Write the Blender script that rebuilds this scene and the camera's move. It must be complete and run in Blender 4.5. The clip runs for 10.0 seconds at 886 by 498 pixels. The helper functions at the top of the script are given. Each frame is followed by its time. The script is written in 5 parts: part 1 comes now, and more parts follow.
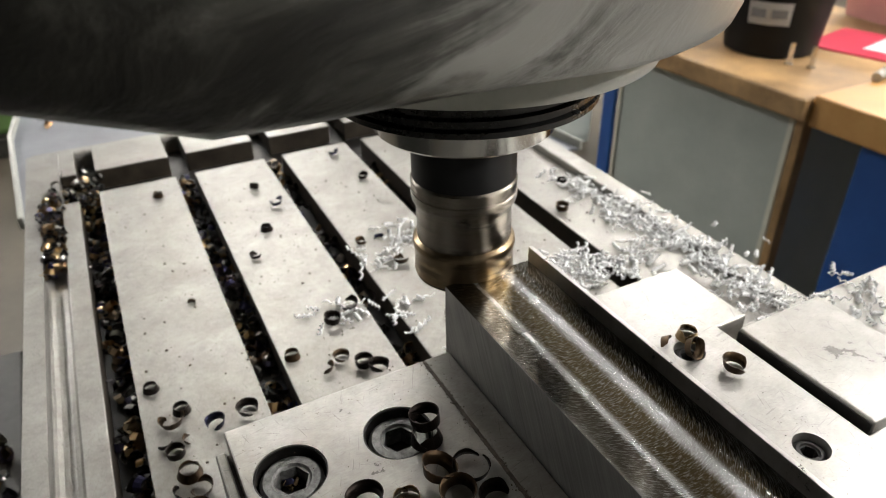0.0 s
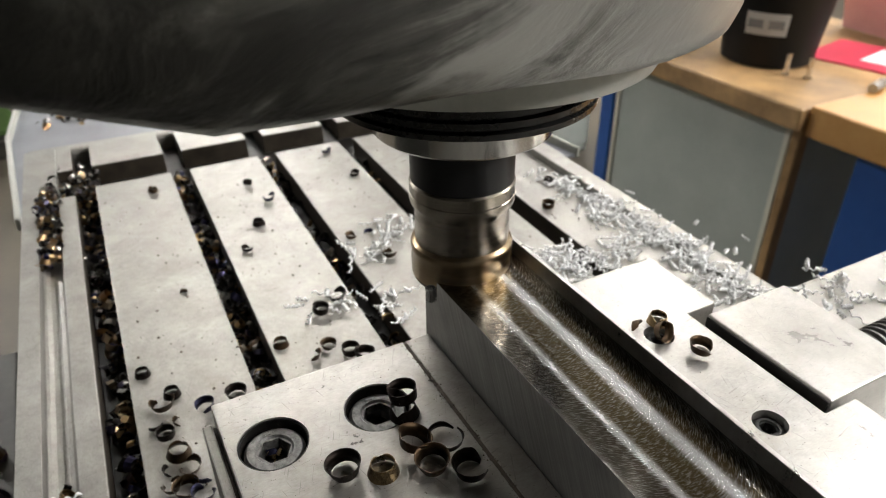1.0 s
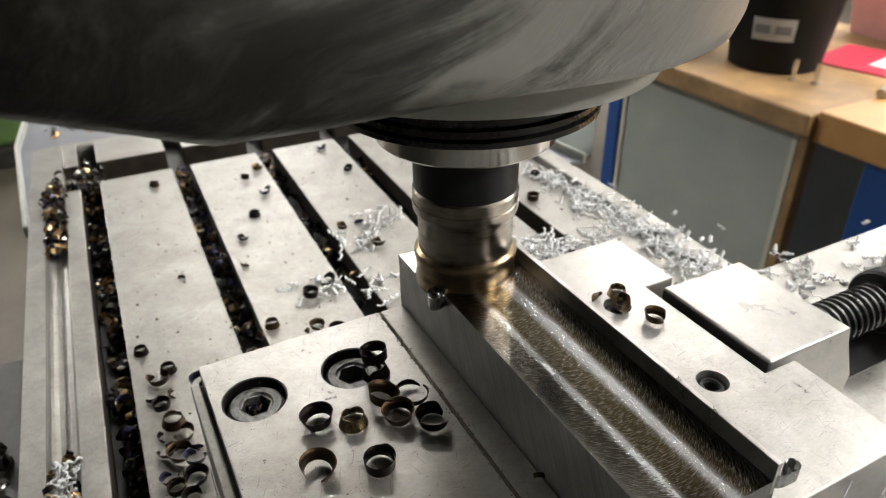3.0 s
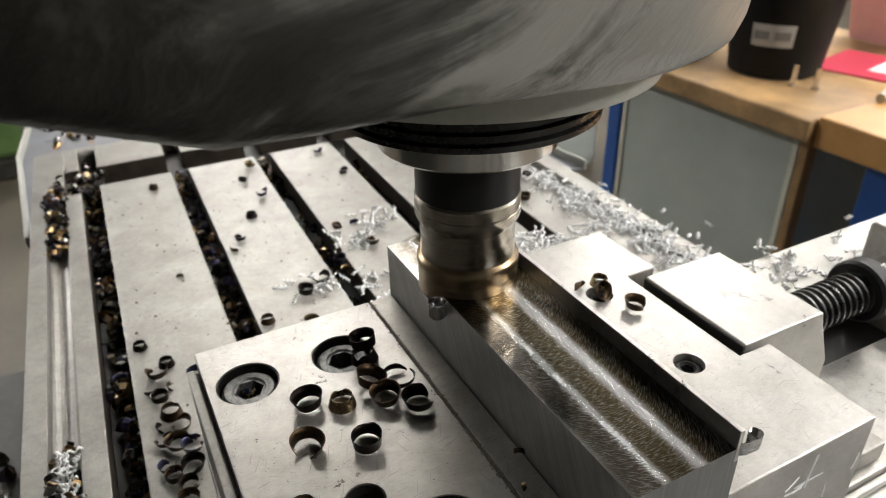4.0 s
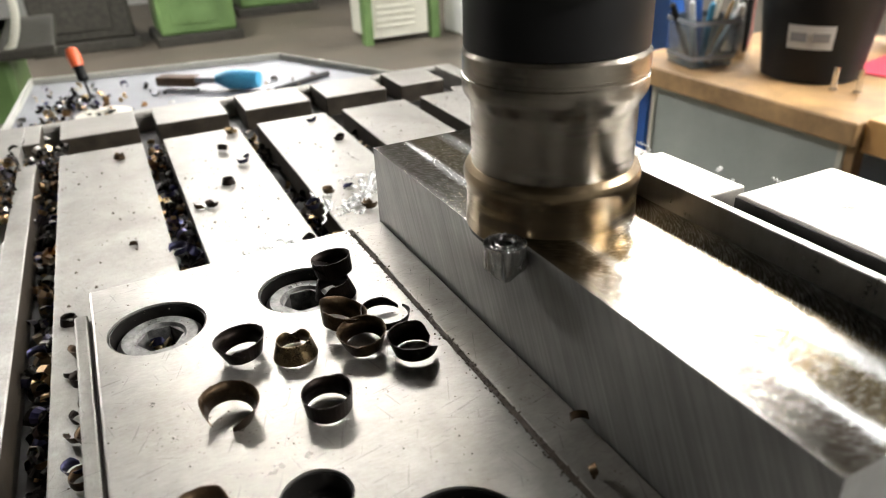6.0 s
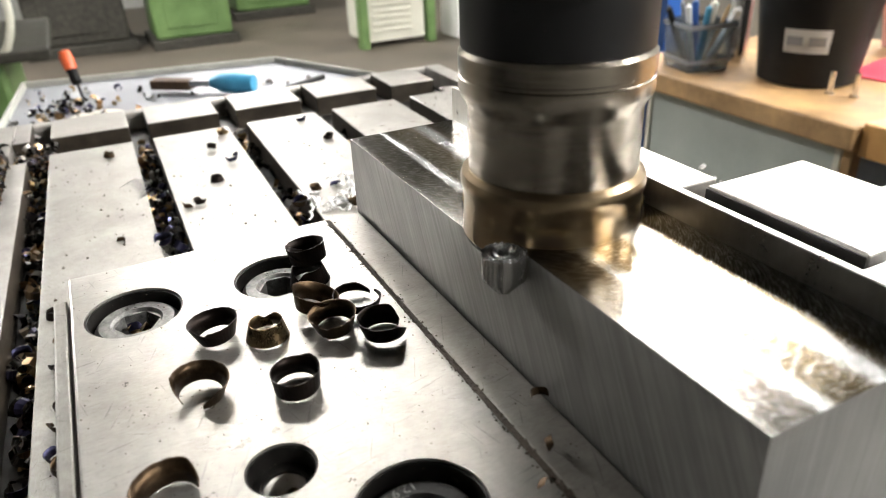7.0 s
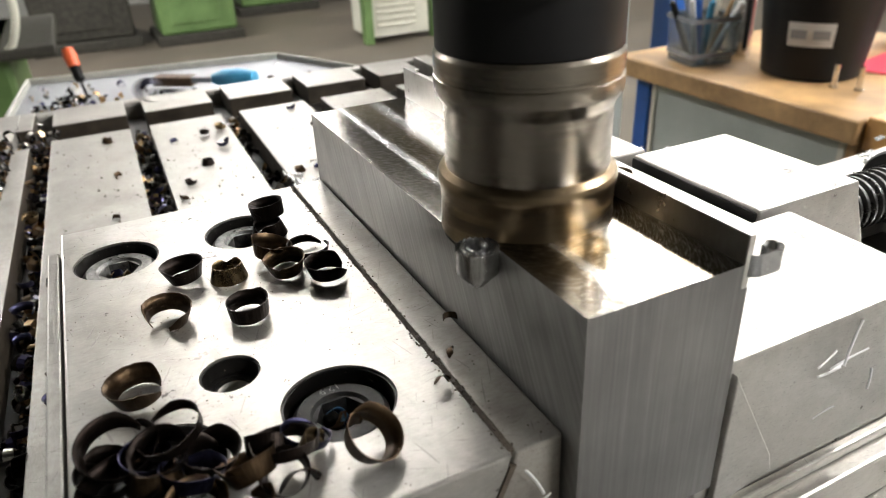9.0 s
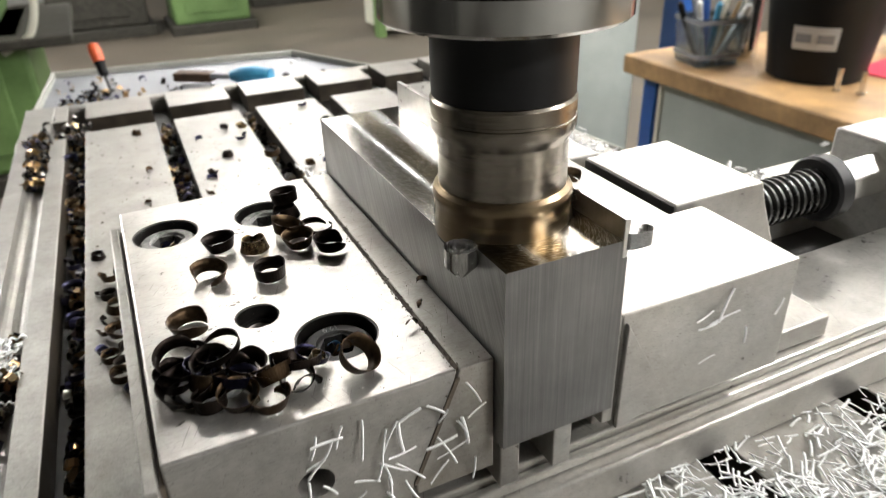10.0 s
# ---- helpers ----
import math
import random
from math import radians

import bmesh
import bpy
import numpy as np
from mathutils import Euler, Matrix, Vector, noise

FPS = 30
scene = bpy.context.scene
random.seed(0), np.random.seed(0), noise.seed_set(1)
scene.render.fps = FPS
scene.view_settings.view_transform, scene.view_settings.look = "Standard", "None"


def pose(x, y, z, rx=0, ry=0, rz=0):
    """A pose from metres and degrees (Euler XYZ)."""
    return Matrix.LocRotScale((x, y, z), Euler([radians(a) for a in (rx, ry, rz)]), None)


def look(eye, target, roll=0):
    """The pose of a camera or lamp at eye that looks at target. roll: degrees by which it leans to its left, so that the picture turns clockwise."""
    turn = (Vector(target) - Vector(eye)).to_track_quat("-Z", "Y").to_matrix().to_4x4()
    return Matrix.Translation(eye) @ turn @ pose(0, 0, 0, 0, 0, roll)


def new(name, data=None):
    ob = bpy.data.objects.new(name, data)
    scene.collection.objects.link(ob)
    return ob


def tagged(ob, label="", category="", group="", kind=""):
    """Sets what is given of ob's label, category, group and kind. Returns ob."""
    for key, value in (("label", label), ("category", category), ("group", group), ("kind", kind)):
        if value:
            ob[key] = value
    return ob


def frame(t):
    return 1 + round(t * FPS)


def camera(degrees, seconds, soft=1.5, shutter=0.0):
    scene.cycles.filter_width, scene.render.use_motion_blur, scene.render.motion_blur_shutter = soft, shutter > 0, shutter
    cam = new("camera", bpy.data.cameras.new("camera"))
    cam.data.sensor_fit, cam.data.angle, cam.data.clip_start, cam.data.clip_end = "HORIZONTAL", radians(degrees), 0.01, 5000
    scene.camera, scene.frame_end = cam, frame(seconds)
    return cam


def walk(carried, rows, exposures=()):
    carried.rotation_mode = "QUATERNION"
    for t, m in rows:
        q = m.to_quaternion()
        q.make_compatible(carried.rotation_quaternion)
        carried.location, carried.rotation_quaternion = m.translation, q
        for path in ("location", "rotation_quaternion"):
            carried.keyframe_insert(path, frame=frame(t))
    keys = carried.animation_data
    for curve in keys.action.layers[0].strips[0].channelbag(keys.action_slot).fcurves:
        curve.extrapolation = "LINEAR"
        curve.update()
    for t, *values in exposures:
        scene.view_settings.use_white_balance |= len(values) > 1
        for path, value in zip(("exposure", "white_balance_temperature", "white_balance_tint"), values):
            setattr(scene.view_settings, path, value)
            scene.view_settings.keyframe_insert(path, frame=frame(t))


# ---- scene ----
cam = camera(64.7, 10.0, soft=0.8, shutter=0.4)
PATH = [
    (0, (-0.1186, -0.2114, 1.4666), (-0.0020, 0.0147, 1.3076), -1.09),
    (0.5, (-0.1195, -0.2119, 1.4647), (-0.0020, 0.0150, 1.3075), -0.53),
    (1, (-0.1197, -0.2127, 1.4656), (-0.0011, 0.0141, 1.3091), -0.38),
    (1.5, (-0.1192, -0.2130, 1.4652), (-0.0006, 0.0147, 1.3099), -0.27),
    (2, (-0.1181, -0.2137, 1.4654), (0.0006, 0.0149, 1.3116), -0.25),
    (2.5, (-0.1180, -0.2129, 1.4659), (-0.0004, 0.0161, 1.3119), -0.55),
    (4, (-0.1186, -0.2127, 1.4647), (-0.0017, 0.0186, 1.3137), -1.33),
    (4.5, (-0.1122, -0.1915, 1.4416), (0.0073, 0.0409, 1.2941), -1.80),
    (5, (-0.1053, -0.1623, 1.4093), (0.0093, 0.0726, 1.2620), -2.03),
    (5.5, (-0.0963, -0.1408, 1.3872), (0.0170, 0.0975, 1.2445), -2.45),
    (7, (-0.0872, -0.1219, 1.3796), (0.0288, 0.1175, 1.2409), -2.39),
    (7.5, (-0.0858, -0.1234, 1.3793), (0.0286, 0.1166, 1.2405), -2.57),
    (8, (-0.0842, -0.1253, 1.3801), (0.0298, 0.1144, 1.2404), -2.84),
    (8.5, (-0.0836, -0.1261, 1.3812), (0.0298, 0.1134, 1.2405), -2.86),
    (9, (-0.0832, -0.1284, 1.3813), (0.0302, 0.1112, 1.2408), -2.75),
    (9.5, (-0.0863, -0.1378, 1.3891), (0.0276, 0.1018, 1.2490), -2.37),
    (10, (-0.0960, -0.1661, 1.4039), (0.0137, 0.0737, 1.2608), -1.99),
]
walk(cam, [(t, look(eye, target, roll)) for t, eye, target, roll in PATH], [(0.0, 0.51), (4.4, 0.42), (5.0, 0.78), (5.6, 0.97), (6.8, 1.24), (8.0, 1.15), (9.0, 0.93), (10.0, 0.94)])
cam.data.dof.use_dof = True
cam.data.dof.focus_distance, cam.data.dof.aperture_fstop = 0.21, 22.0

# the world: origin on the floor under the spindle's axis; the table slides along y
TABLE_Z = 1.20
FEED = 0.015            # metres a second
START = -0.01824
RIDERS = []             # what rides on the table, with its place on it


def carried_by_table(t):
    return pose(0, START + FEED * t, TABLE_Z)


def ride(ob, m=None):
    """Registers a thing that rides on the table; m is its pose on the table."""
    m = Matrix() if m is None else m
    ob.matrix_basis = carried_by_table(0) @ m @ Matrix.Diagonal((*ob.scale, 1))
    RIDERS.append((ob, m))
    return ob


# ---- light ----
world = bpy.data.worlds.new("world")
scene.world = world
world.use_nodes = True
world.node_tree.nodes["Background"].inputs[0].default_value = (0.6, 0.65, 0.7, 1)
world.node_tree.nodes["Background"].inputs[1].default_value = 0.02


# ---- materials ----
def nodes_of(name):
    m = bpy.data.materials.new(name)
    m.use_nodes = True
    nt = m.node_tree
    return m, nt, nt.nodes["Principled BSDF"]


def ramp(nt, fac, stops):
    r = nt.nodes.new("ShaderNodeValToRGB")
    e = r.color_ramp.elements
    while len(e) < len(stops):
        e.new(0.5)
    for el, (p, c) in zip(e, stops):
        el.position, el.color = p, (*c, 1) if len(c) == 3 else c
    nt.links.new(fac, r.inputs[0])
    return r.outputs[0]


def noise_of(nt, scale, detail=6, rough=0.6, stretch=(1, 1, 1), distortion=0.0, turn=(0, 0, 0)):
    tc = nt.nodes.new("ShaderNodeTexCoord")
    mp = nt.nodes.new("ShaderNodeMapping")
    mp.inputs["Scale"].default_value = stretch
    spin = nt.nodes.new("ShaderNodeMapping")
    spin.inputs["Rotation"].default_value = [radians(a) for a in turn]
    nz = nt.nodes.new("ShaderNodeTexNoise")
    nz.inputs["Scale"].default_value, nz.inputs["Detail"].default_value = scale, detail
    nz.inputs["Roughness"].default_value, nz.inputs["Distortion"].default_value = rough, distortion
    nt.links.new(tc.outputs["Object"], spin.inputs[0])
    nt.links.new(spin.outputs[0], mp.inputs[0])
    nt.links.new(mp.outputs[0], nz.inputs[0])
    return nz.outputs["Fac"]


def bump(nt, bsdf, fac, strength, distance):
    b = nt.nodes.new("ShaderNodeBump")
    b.inputs["Strength"].default_value, b.inputs["Distance"].default_value = strength, distance
    nt.links.new(fac, b.inputs["Height"])
    old = bsdf.inputs["Normal"].links
    if old:
        nt.links.new(old[0].from_socket, b.inputs["Normal"])
    nt.links.new(b.outputs[0], bsdf.inputs["Normal"])


def surface(name, dark, light, rough=(0.3, 0.5), metal=0.0, big=20.0, fine=400.0, relief=0.15, depth=0.0003, stretch=(1, 1, 1), coat=0.0):
    """A worn surface: colour varies at two scales, gloss with it, and fine relief."""
    m, nt, b = nodes_of(name)
    n1, n2 = noise_of(nt, big, 5), noise_of(nt, fine, 4, 0.7, stretch)
    mix = nt.nodes.new("ShaderNodeMath")
    mix.operation = "MULTIPLY_ADD"
    nt.links.new(n2, mix.inputs[0])
    mix.inputs[1].default_value = 0.35
    nt.links.new(n1, mix.inputs[2])
    nt.links.new(ramp(nt, mix.outputs[0], [(0.35, dark), (0.9, light)]), b.inputs["Base Color"])
    rr = nt.nodes.new("ShaderNodeMapRange")
    rr.inputs[1].default_value, rr.inputs[2].default_value = 0.4, 0.95
    rr.inputs[3].default_value, rr.inputs[4].default_value = rough
    nt.links.new(mix.outputs[0], rr.inputs[0])
    nt.links.new(rr.outputs[0], b.inputs["Roughness"])
    b.inputs["Metallic"].default_value = metal
    b.inputs["Coat Weight"].default_value = coat
    if relief:
        bump(nt, b, n2, relief, depth)
    return m


def dull(m, level):
    """Turns the gloss of a paint or oxide down."""
    m.node_tree.nodes["Principled BSDF"].inputs["Specular IOR Level"].default_value = level
    return m


def glow(name, colour, strength):
    m, nt, b = nodes_of(name)
    b.inputs["Emission Color"].default_value = (*colour, 1)
    b.inputs["Emission Strength"].default_value = strength
    return m


CHROME = surface("ground spindle steel", (0.55, 0.54, 0.52), (0.72, 0.71, 0.69), (0.12, 0.22), 1.0, 30, 300, 0.05, 0.0001)
NICKEL = surface("nickel plated cutter steel", (0.21, 0.187, 0.155), (0.35, 0.317, 0.27), (0.22, 0.33), 1.0, 60, 500, 0.04, 0.0001)
GOLD = surface("coated carbide", (0.40, 0.27, 0.12), (0.62, 0.45, 0.22), (0.2, 0.3), 1.0, 200, 800, 0.1, 0.0001)
BRISTLE = surface("dark brown bristles", (0.025, 0.014, 0.008), (0.11, 0.065, 0.035), (0.6, 0.8), 0.0, 100, 900, 0.4, 0.0005, (0.1, 1, 1))
RIM = surface("heat tinted cutter rim", (0.17, 0.125, 0.075), (0.32, 0.245, 0.155), (0.24, 0.34), 1.0, 120, 800, 0.05, 0.0001)
BLACK_OXIDE = dull(surface("black oxide steel", (0.005, 0.005, 0.0055), (0.013, 0.013, 0.014), (0.35, 0.5), 0.0, 60, 600, 0.1, 0.0001), 0.28)
# paler than BLACK_SCREW: the reflection on the far heads is in its colour
SCREW_STEEL = surface("worn screw steel with shine toned in", (0.020, 0.020, 0.019), (0.30, 0.30, 0.29), (0.36, 0.55), 0.5, 300, 1500, 0.2, 0.0002)
BLACK_SCREW = dull(surface("dull black screw steel", (0.010, 0.010, 0.010), (0.045, 0.045, 0.044), (0.4, 0.6), 0.2, 300, 1500, 0.3, 0.0002), 0.3)
# near-black for the slot bed, bores, sockets and vise bed
DARK_BORE = surface("near-black steel", (0.005, 0.0045, 0.004), (0.022, 0.020, 0.018), (0.3, 0.55), 0.3, 80, 500, 0.2, 0.0002)
WOOD = surface("oiled beech worktop", (0.10, 0.052, 0.021), (0.54, 0.34, 0.155), (0.4, 0.6), 0.0, 7, 60, 0.2, 0.0004, (6, 1, 1))
WOOD_NEW = surface("varnished beech worktop", (0.42, 0.21, 0.06), (0.58, 0.33, 0.12), (0.3, 0.45), 0.0, 7, 60, 0.1, 0.0003, (6, 1, 1))
GREY_PAINT = surface("grey-green cabinet paint", (0.31, 0.345, 0.325), (0.44, 0.475, 0.445), (0.35, 0.5), 0.0, 5, 150, 0.05, 0.0002)
GUARD_PAINT = surface("dull grey guard paint", (0.08, 0.078, 0.07), (0.19, 0.185, 0.165), (0.4, 0.6), 0.0, 12, 150, 0.1, 0.0003)
FLANGE_PAINT = surface("pale grey-green flange paint", (0.28, 0.285, 0.25), (0.48, 0.48, 0.43), (0.3, 0.45), 0.0, 30, 200, 0.1, 0.0002)
BLUE_PAINT = surface("blue frame paint", (0.01, 0.06, 0.25), (0.02, 0.10, 0.36), (0.3, 0.45), 0.0, 8, 150, 0.05, 0.0002)
GREEN_PAINT = surface("green machine paint", (0.06, 0.12, 0.035), (0.15, 0.25, 0.085), (0.35, 0.5), 0.0, 5, 80, 0.1, 0.0003)
DARK_IRON = dull(surface("dark greasy iron", (0.012, 0.012, 0.010), (0.06, 0.056, 0.046), (0.45, 0.65), 0.0, 20, 80, 0.2, 0.001), 0.25)
BROWN_WALL = surface("dark brown slot wall", (0.010, 0.008, 0.005), (0.060, 0.047, 0.033), (0.4, 0.6), 0.2, 60, 500, 0.2, 0.0003)
FLOOR = surface("stained concrete floor", (0.030, 0.024, 0.017), (0.125, 0.105, 0.078), (0.45, 0.8), 0.0, 1.5, 30, 0.2, 0.001)
CEILING = surface("grey ceiling paint", (0.16, 0.16, 0.15), (0.26, 0.26, 0.25), (0.6, 0.8), 0.0, 1.5, 40, 0.1, 0.001)
WALL = surface("grey wall paint", (0.22, 0.22, 0.20), (0.34, 0.34, 0.32), (0.6, 0.8), 0.0, 1.5, 40, 0.1, 0.001)
CREAM = surface("cream enamel", (0.55, 0.54, 0.46), (0.68, 0.67, 0.58), (0.4, 0.5), 0.0, 6, 60, 0.05, 0.0004)
THREAD_BLACK = surface("oiled black thread steel", (0.016, 0.016, 0.016), (0.06, 0.06, 0.058), (0.22, 0.34), 0.75, 60, 600, 0.05, 0.0001)
BLACK_PLASTIC = dull(surface("black plastic", (0.004, 0.004, 0.0042), (0.008, 0.008, 0.008), (0.4, 0.55), 0.0, 20, 200, 0.05, 0.0002), 0.2)
PAPER = surface("white paper", (0.68, 0.68, 0.67), (0.76, 0.76, 0.75), (0.6, 0.8), 0.0, 20, 300, 0.02, 0.0001)
RED = surface("red print", (0.50, 0.02, 0.06), (0.60, 0.05, 0.09), (0.4, 0.5), 0.0, 20, 300, 0.02, 0.0001)
PINK = surface("pink card", (0.50, 0.24, 0.24), (0.58, 0.30, 0.29), (0.6, 0.7), 0.0, 20, 300, 0.02, 0.0001)
ORANGE = surface("orange plastic", (0.75, 0.10, 0.03), (0.85, 0.17, 0.06), (0.3, 0.4), 0.0, 60, 300, 0.02, 0.0001)
CYAN = surface("light blue plastic", (0.04, 0.25, 0.45), (0.07, 0.34, 0.56), (0.3, 0.4), 0.0, 60, 300, 0.02, 0.0001)
TRAY = surface("galvanised tray", (0.17, 0.18, 0.205), (0.33, 0.345, 0.375), (0.35, 0.55), 0.4, 12, 200, 0.1, 0.0003)
PLASTIC_WHITE = surface("white plastic shaving", (0.88, 0.89, 0.89), (0.95, 0.95, 0.95), (0.4, 0.5), 0.0, 90, 800, 0.02, 0.0001)
GRIME = surface("metal dust and oil", (0.03, 0.024, 0.018), (0.16, 0.13, 0.10), (0.5, 0.8), 0.2, 300, 2500, 0.5, 0.0005)
BRONZE = surface("bronze tempered steel", (0.014, 0.009, 0.006), (0.105, 0.068, 0.038), (0.30, 0.46), 0.9, 150, 1800, 0.3, 0.0001)
STRAW = surface("straw tempered steel", (0.05, 0.034, 0.018), (0.30, 0.22, 0.12), (0.22, 0.36), 0.95, 150, 1800, 0.2, 0.0001)
BRIGHT_BLUE = surface("bright blue tempered steel", (0.05, 0.16, 0.34), (0.16, 0.36, 0.62), (0.2, 0.35), 0.9, 150, 1500, 0.1, 0.0001)
BLUED = surface("blued steel", (0.008, 0.008, 0.013), (0.04, 0.04, 0.085), (0.25, 0.4), 0.9, 150, 1500, 0.15, 0.0001)
SMOKED = surface("dark tempered steel", (0.005, 0.004, 0.0035), (0.022, 0.015, 0.012), (0.32, 0.5), 0.85, 150, 1800, 0.2, 0.0001)
GREY_CHIP = surface("grey steel curl", (0.17, 0.17, 0.17), (0.36, 0.36, 0.355), (0.2, 0.32), 1.0, 200, 1500, 0.15, 0.0001)
BURR = surface("bright rolled steel burr", (0.34, 0.34, 0.335), (0.62, 0.62, 0.61), (0.2, 0.3), 1.0, 300, 2000, 0.1, 0.0001)
WALL_STEEL = surface("side-milled steel", (0.40, 0.39, 0.37), (0.60, 0.59, 0.57), (0.24, 0.4), 0.9, 120, 900, 0.12, 0.0001, (1, 1, 0.1))
TUBE = glow("fluorescent tube", (1.0, 0.965, 0.915), 30.0)


def math_node(nt, op, a, b=None):
    n = nt.nodes.new("ShaderNodeMath")
    n.operation = op
    for k, v in enumerate((a, b)):
        if isinstance(v, (int, float)):
            n.inputs[k].default_value = v
        elif v is not None:
            nt.links.new(v, n.inputs[k])
    return n.outputs[0]


def milled_steel():
    """Mirror-bright steel with the arcs that the cutter leaves, and long bands of different gloss; reflections and
    sparkle are painted into its colour.
    """
    m, nt, b = nodes_of("freshly milled steel")
    tc = nt.nodes.new("ShaderNodeTexCoord")
    sep = nt.nodes.new("ShaderNodeSeparateXYZ")
    nt.links.new(tc.outputs["Object"], sep.inputs[0])
    x, y = sep.outputs[0], sep.outputs[1]
    arc = math_node(nt, "SQRT", math_node(nt, "MAXIMUM", math_node(nt, "SUBTRACT", 0.000437, math_node(nt, "MULTIPLY", x, x)), 0.0))
    sweep = math_node(nt, "ADD", y, arc)
    wave = math_node(nt, "SINE", math_node(nt, "MULTIPLY", sweep, 2 * math.pi / 0.00075))
    across = nt.nodes.new("ShaderNodeCombineXYZ")
    nt.links.new(math_node(nt, "MULTIPLY", x, 430.0), across.inputs[0])
    nt.links.new(math_node(nt, "MULTIPLY", sweep, 2500.0), across.inputs[1])
    dash = nt.nodes.new("ShaderNodeTexNoise")
    dash.inputs["Scale"].default_value, dash.inputs["Detail"].default_value, dash.inputs["Roughness"].default_value = 1.0, 3, 0.7
    nt.links.new(across.outputs[0], dash.inputs[0])
    dash = dash.outputs["Fac"]
    wander = noise_of(nt, 60, 4, 0.65, (1, 0.15, 1))
    patch = noise_of(nt, 45, 3, 0.5)
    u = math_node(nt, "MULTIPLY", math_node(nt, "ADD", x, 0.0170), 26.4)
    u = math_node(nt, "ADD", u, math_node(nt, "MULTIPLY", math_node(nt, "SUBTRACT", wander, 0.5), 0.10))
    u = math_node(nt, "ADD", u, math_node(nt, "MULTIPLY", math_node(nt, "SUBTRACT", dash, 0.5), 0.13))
    bead = math_node(nt, "MULTIPLY", math_node(nt, "SINE", math_node(nt, "MULTIPLY", sweep, 2 * math.pi / 0.0024)), ramp(nt, u, [(0.80, (0, 0, 0)), (0.83, (1, 1, 1)), (0.87, (1, 1, 1)), (0.90, (0, 0, 0))]))
    height = math_node(nt, "ADD", math_node(nt, "MULTIPLY", wave, math_node(nt, "MULTIPLY", patch, 0.35)), math_node(nt, "MULTIPLY", dash, 1.7))
    # bands along the bar: scuff roughens strips, tint paints dark and bright reflections
    scuff = ramp(nt, u, [(0.0, (0.3, 0.3, 0.3)), (0.03, (0, 0, 0)), (0.25, (0.05, 0.05, 0.05)), (0.28, (0.5, 0.5, 0.5)), (0.31, (0.5, 0.5, 0.5)), (0.35, (0.08, 0.08, 0.08)), (0.56, (0.12, 0.12, 0.12)),
                         (0.62, (0.42, 0.42, 0.42)), (0.68, (0.46, 0.46, 0.46)), (0.74, (0.05, 0.05, 0.05)), (1.0, (0, 0, 0))])
    bump(nt, b, math_node(nt, "ADD", height, math_node(nt, "MULTIPLY", bead, 1.6)), 0.2, 0.0001)
    relief = nt.nodes.new("ShaderNodeMapRange")
    relief.inputs[3].default_value, relief.inputs[4].default_value = 0.13, 0.24
    nt.links.new(scuff, relief.inputs[0])
    nt.links.new(relief.outputs[0], b.inputs["Normal"].links[0].from_node.inputs["Strength"])
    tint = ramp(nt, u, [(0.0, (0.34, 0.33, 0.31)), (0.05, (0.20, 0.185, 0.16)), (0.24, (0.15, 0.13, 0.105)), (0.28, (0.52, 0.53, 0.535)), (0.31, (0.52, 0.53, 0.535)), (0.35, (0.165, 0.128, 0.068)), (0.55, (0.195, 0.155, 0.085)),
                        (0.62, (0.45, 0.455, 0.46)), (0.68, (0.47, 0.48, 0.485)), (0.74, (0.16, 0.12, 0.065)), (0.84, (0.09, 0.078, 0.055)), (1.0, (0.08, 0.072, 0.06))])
    # fine bright dashes mixed into the base colour as painted sparkle
    painted_glint = nt.nodes.new("ShaderNodeMix")
    painted_glint.data_type = "RGBA"
    nt.links.new(math_node(nt, "MULTIPLY", ramp(nt, dash, [(0.52, (0, 0, 0)), (0.60, (1, 1, 1))]), 0.55), painted_glint.inputs["Factor"])
    nt.links.new(tint, painted_glint.inputs["A"])
    painted_glint.inputs["B"].default_value = (0.80, 0.82, 0.84, 1)
    nt.links.new(painted_glint.outputs["Result"], b.inputs["Base Color"])
    rough = math_node(nt, "ADD", math_node(nt, "MULTIPLY", scuff, 0.30), math_node(nt, "MULTIPLY", patch, 0.16))
    nt.links.new(math_node(nt, "ADD", rough, 0.04), b.inputs["Roughness"])
    b.inputs["Metallic"].default_value = 1.0
    return m


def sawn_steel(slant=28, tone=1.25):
    """The bar's sides: grey, with fine slanting, bowed cutter sweeps and faint stains; tone puts a face's light into
    the colour.
    """
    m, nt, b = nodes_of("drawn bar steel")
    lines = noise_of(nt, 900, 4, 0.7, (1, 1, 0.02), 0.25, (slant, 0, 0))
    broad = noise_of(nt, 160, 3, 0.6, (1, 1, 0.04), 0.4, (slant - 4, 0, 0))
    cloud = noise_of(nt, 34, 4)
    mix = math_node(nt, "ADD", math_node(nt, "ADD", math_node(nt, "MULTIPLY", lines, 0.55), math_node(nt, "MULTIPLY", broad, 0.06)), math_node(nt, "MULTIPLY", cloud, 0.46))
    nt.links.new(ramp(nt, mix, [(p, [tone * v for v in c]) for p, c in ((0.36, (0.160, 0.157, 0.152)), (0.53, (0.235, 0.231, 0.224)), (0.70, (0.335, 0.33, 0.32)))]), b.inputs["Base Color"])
    b.inputs["Metallic"].default_value, b.inputs["Roughness"].default_value = 0.50, 0.36
    bump(nt, b, lines, 0.32, 0.0001)
    return m


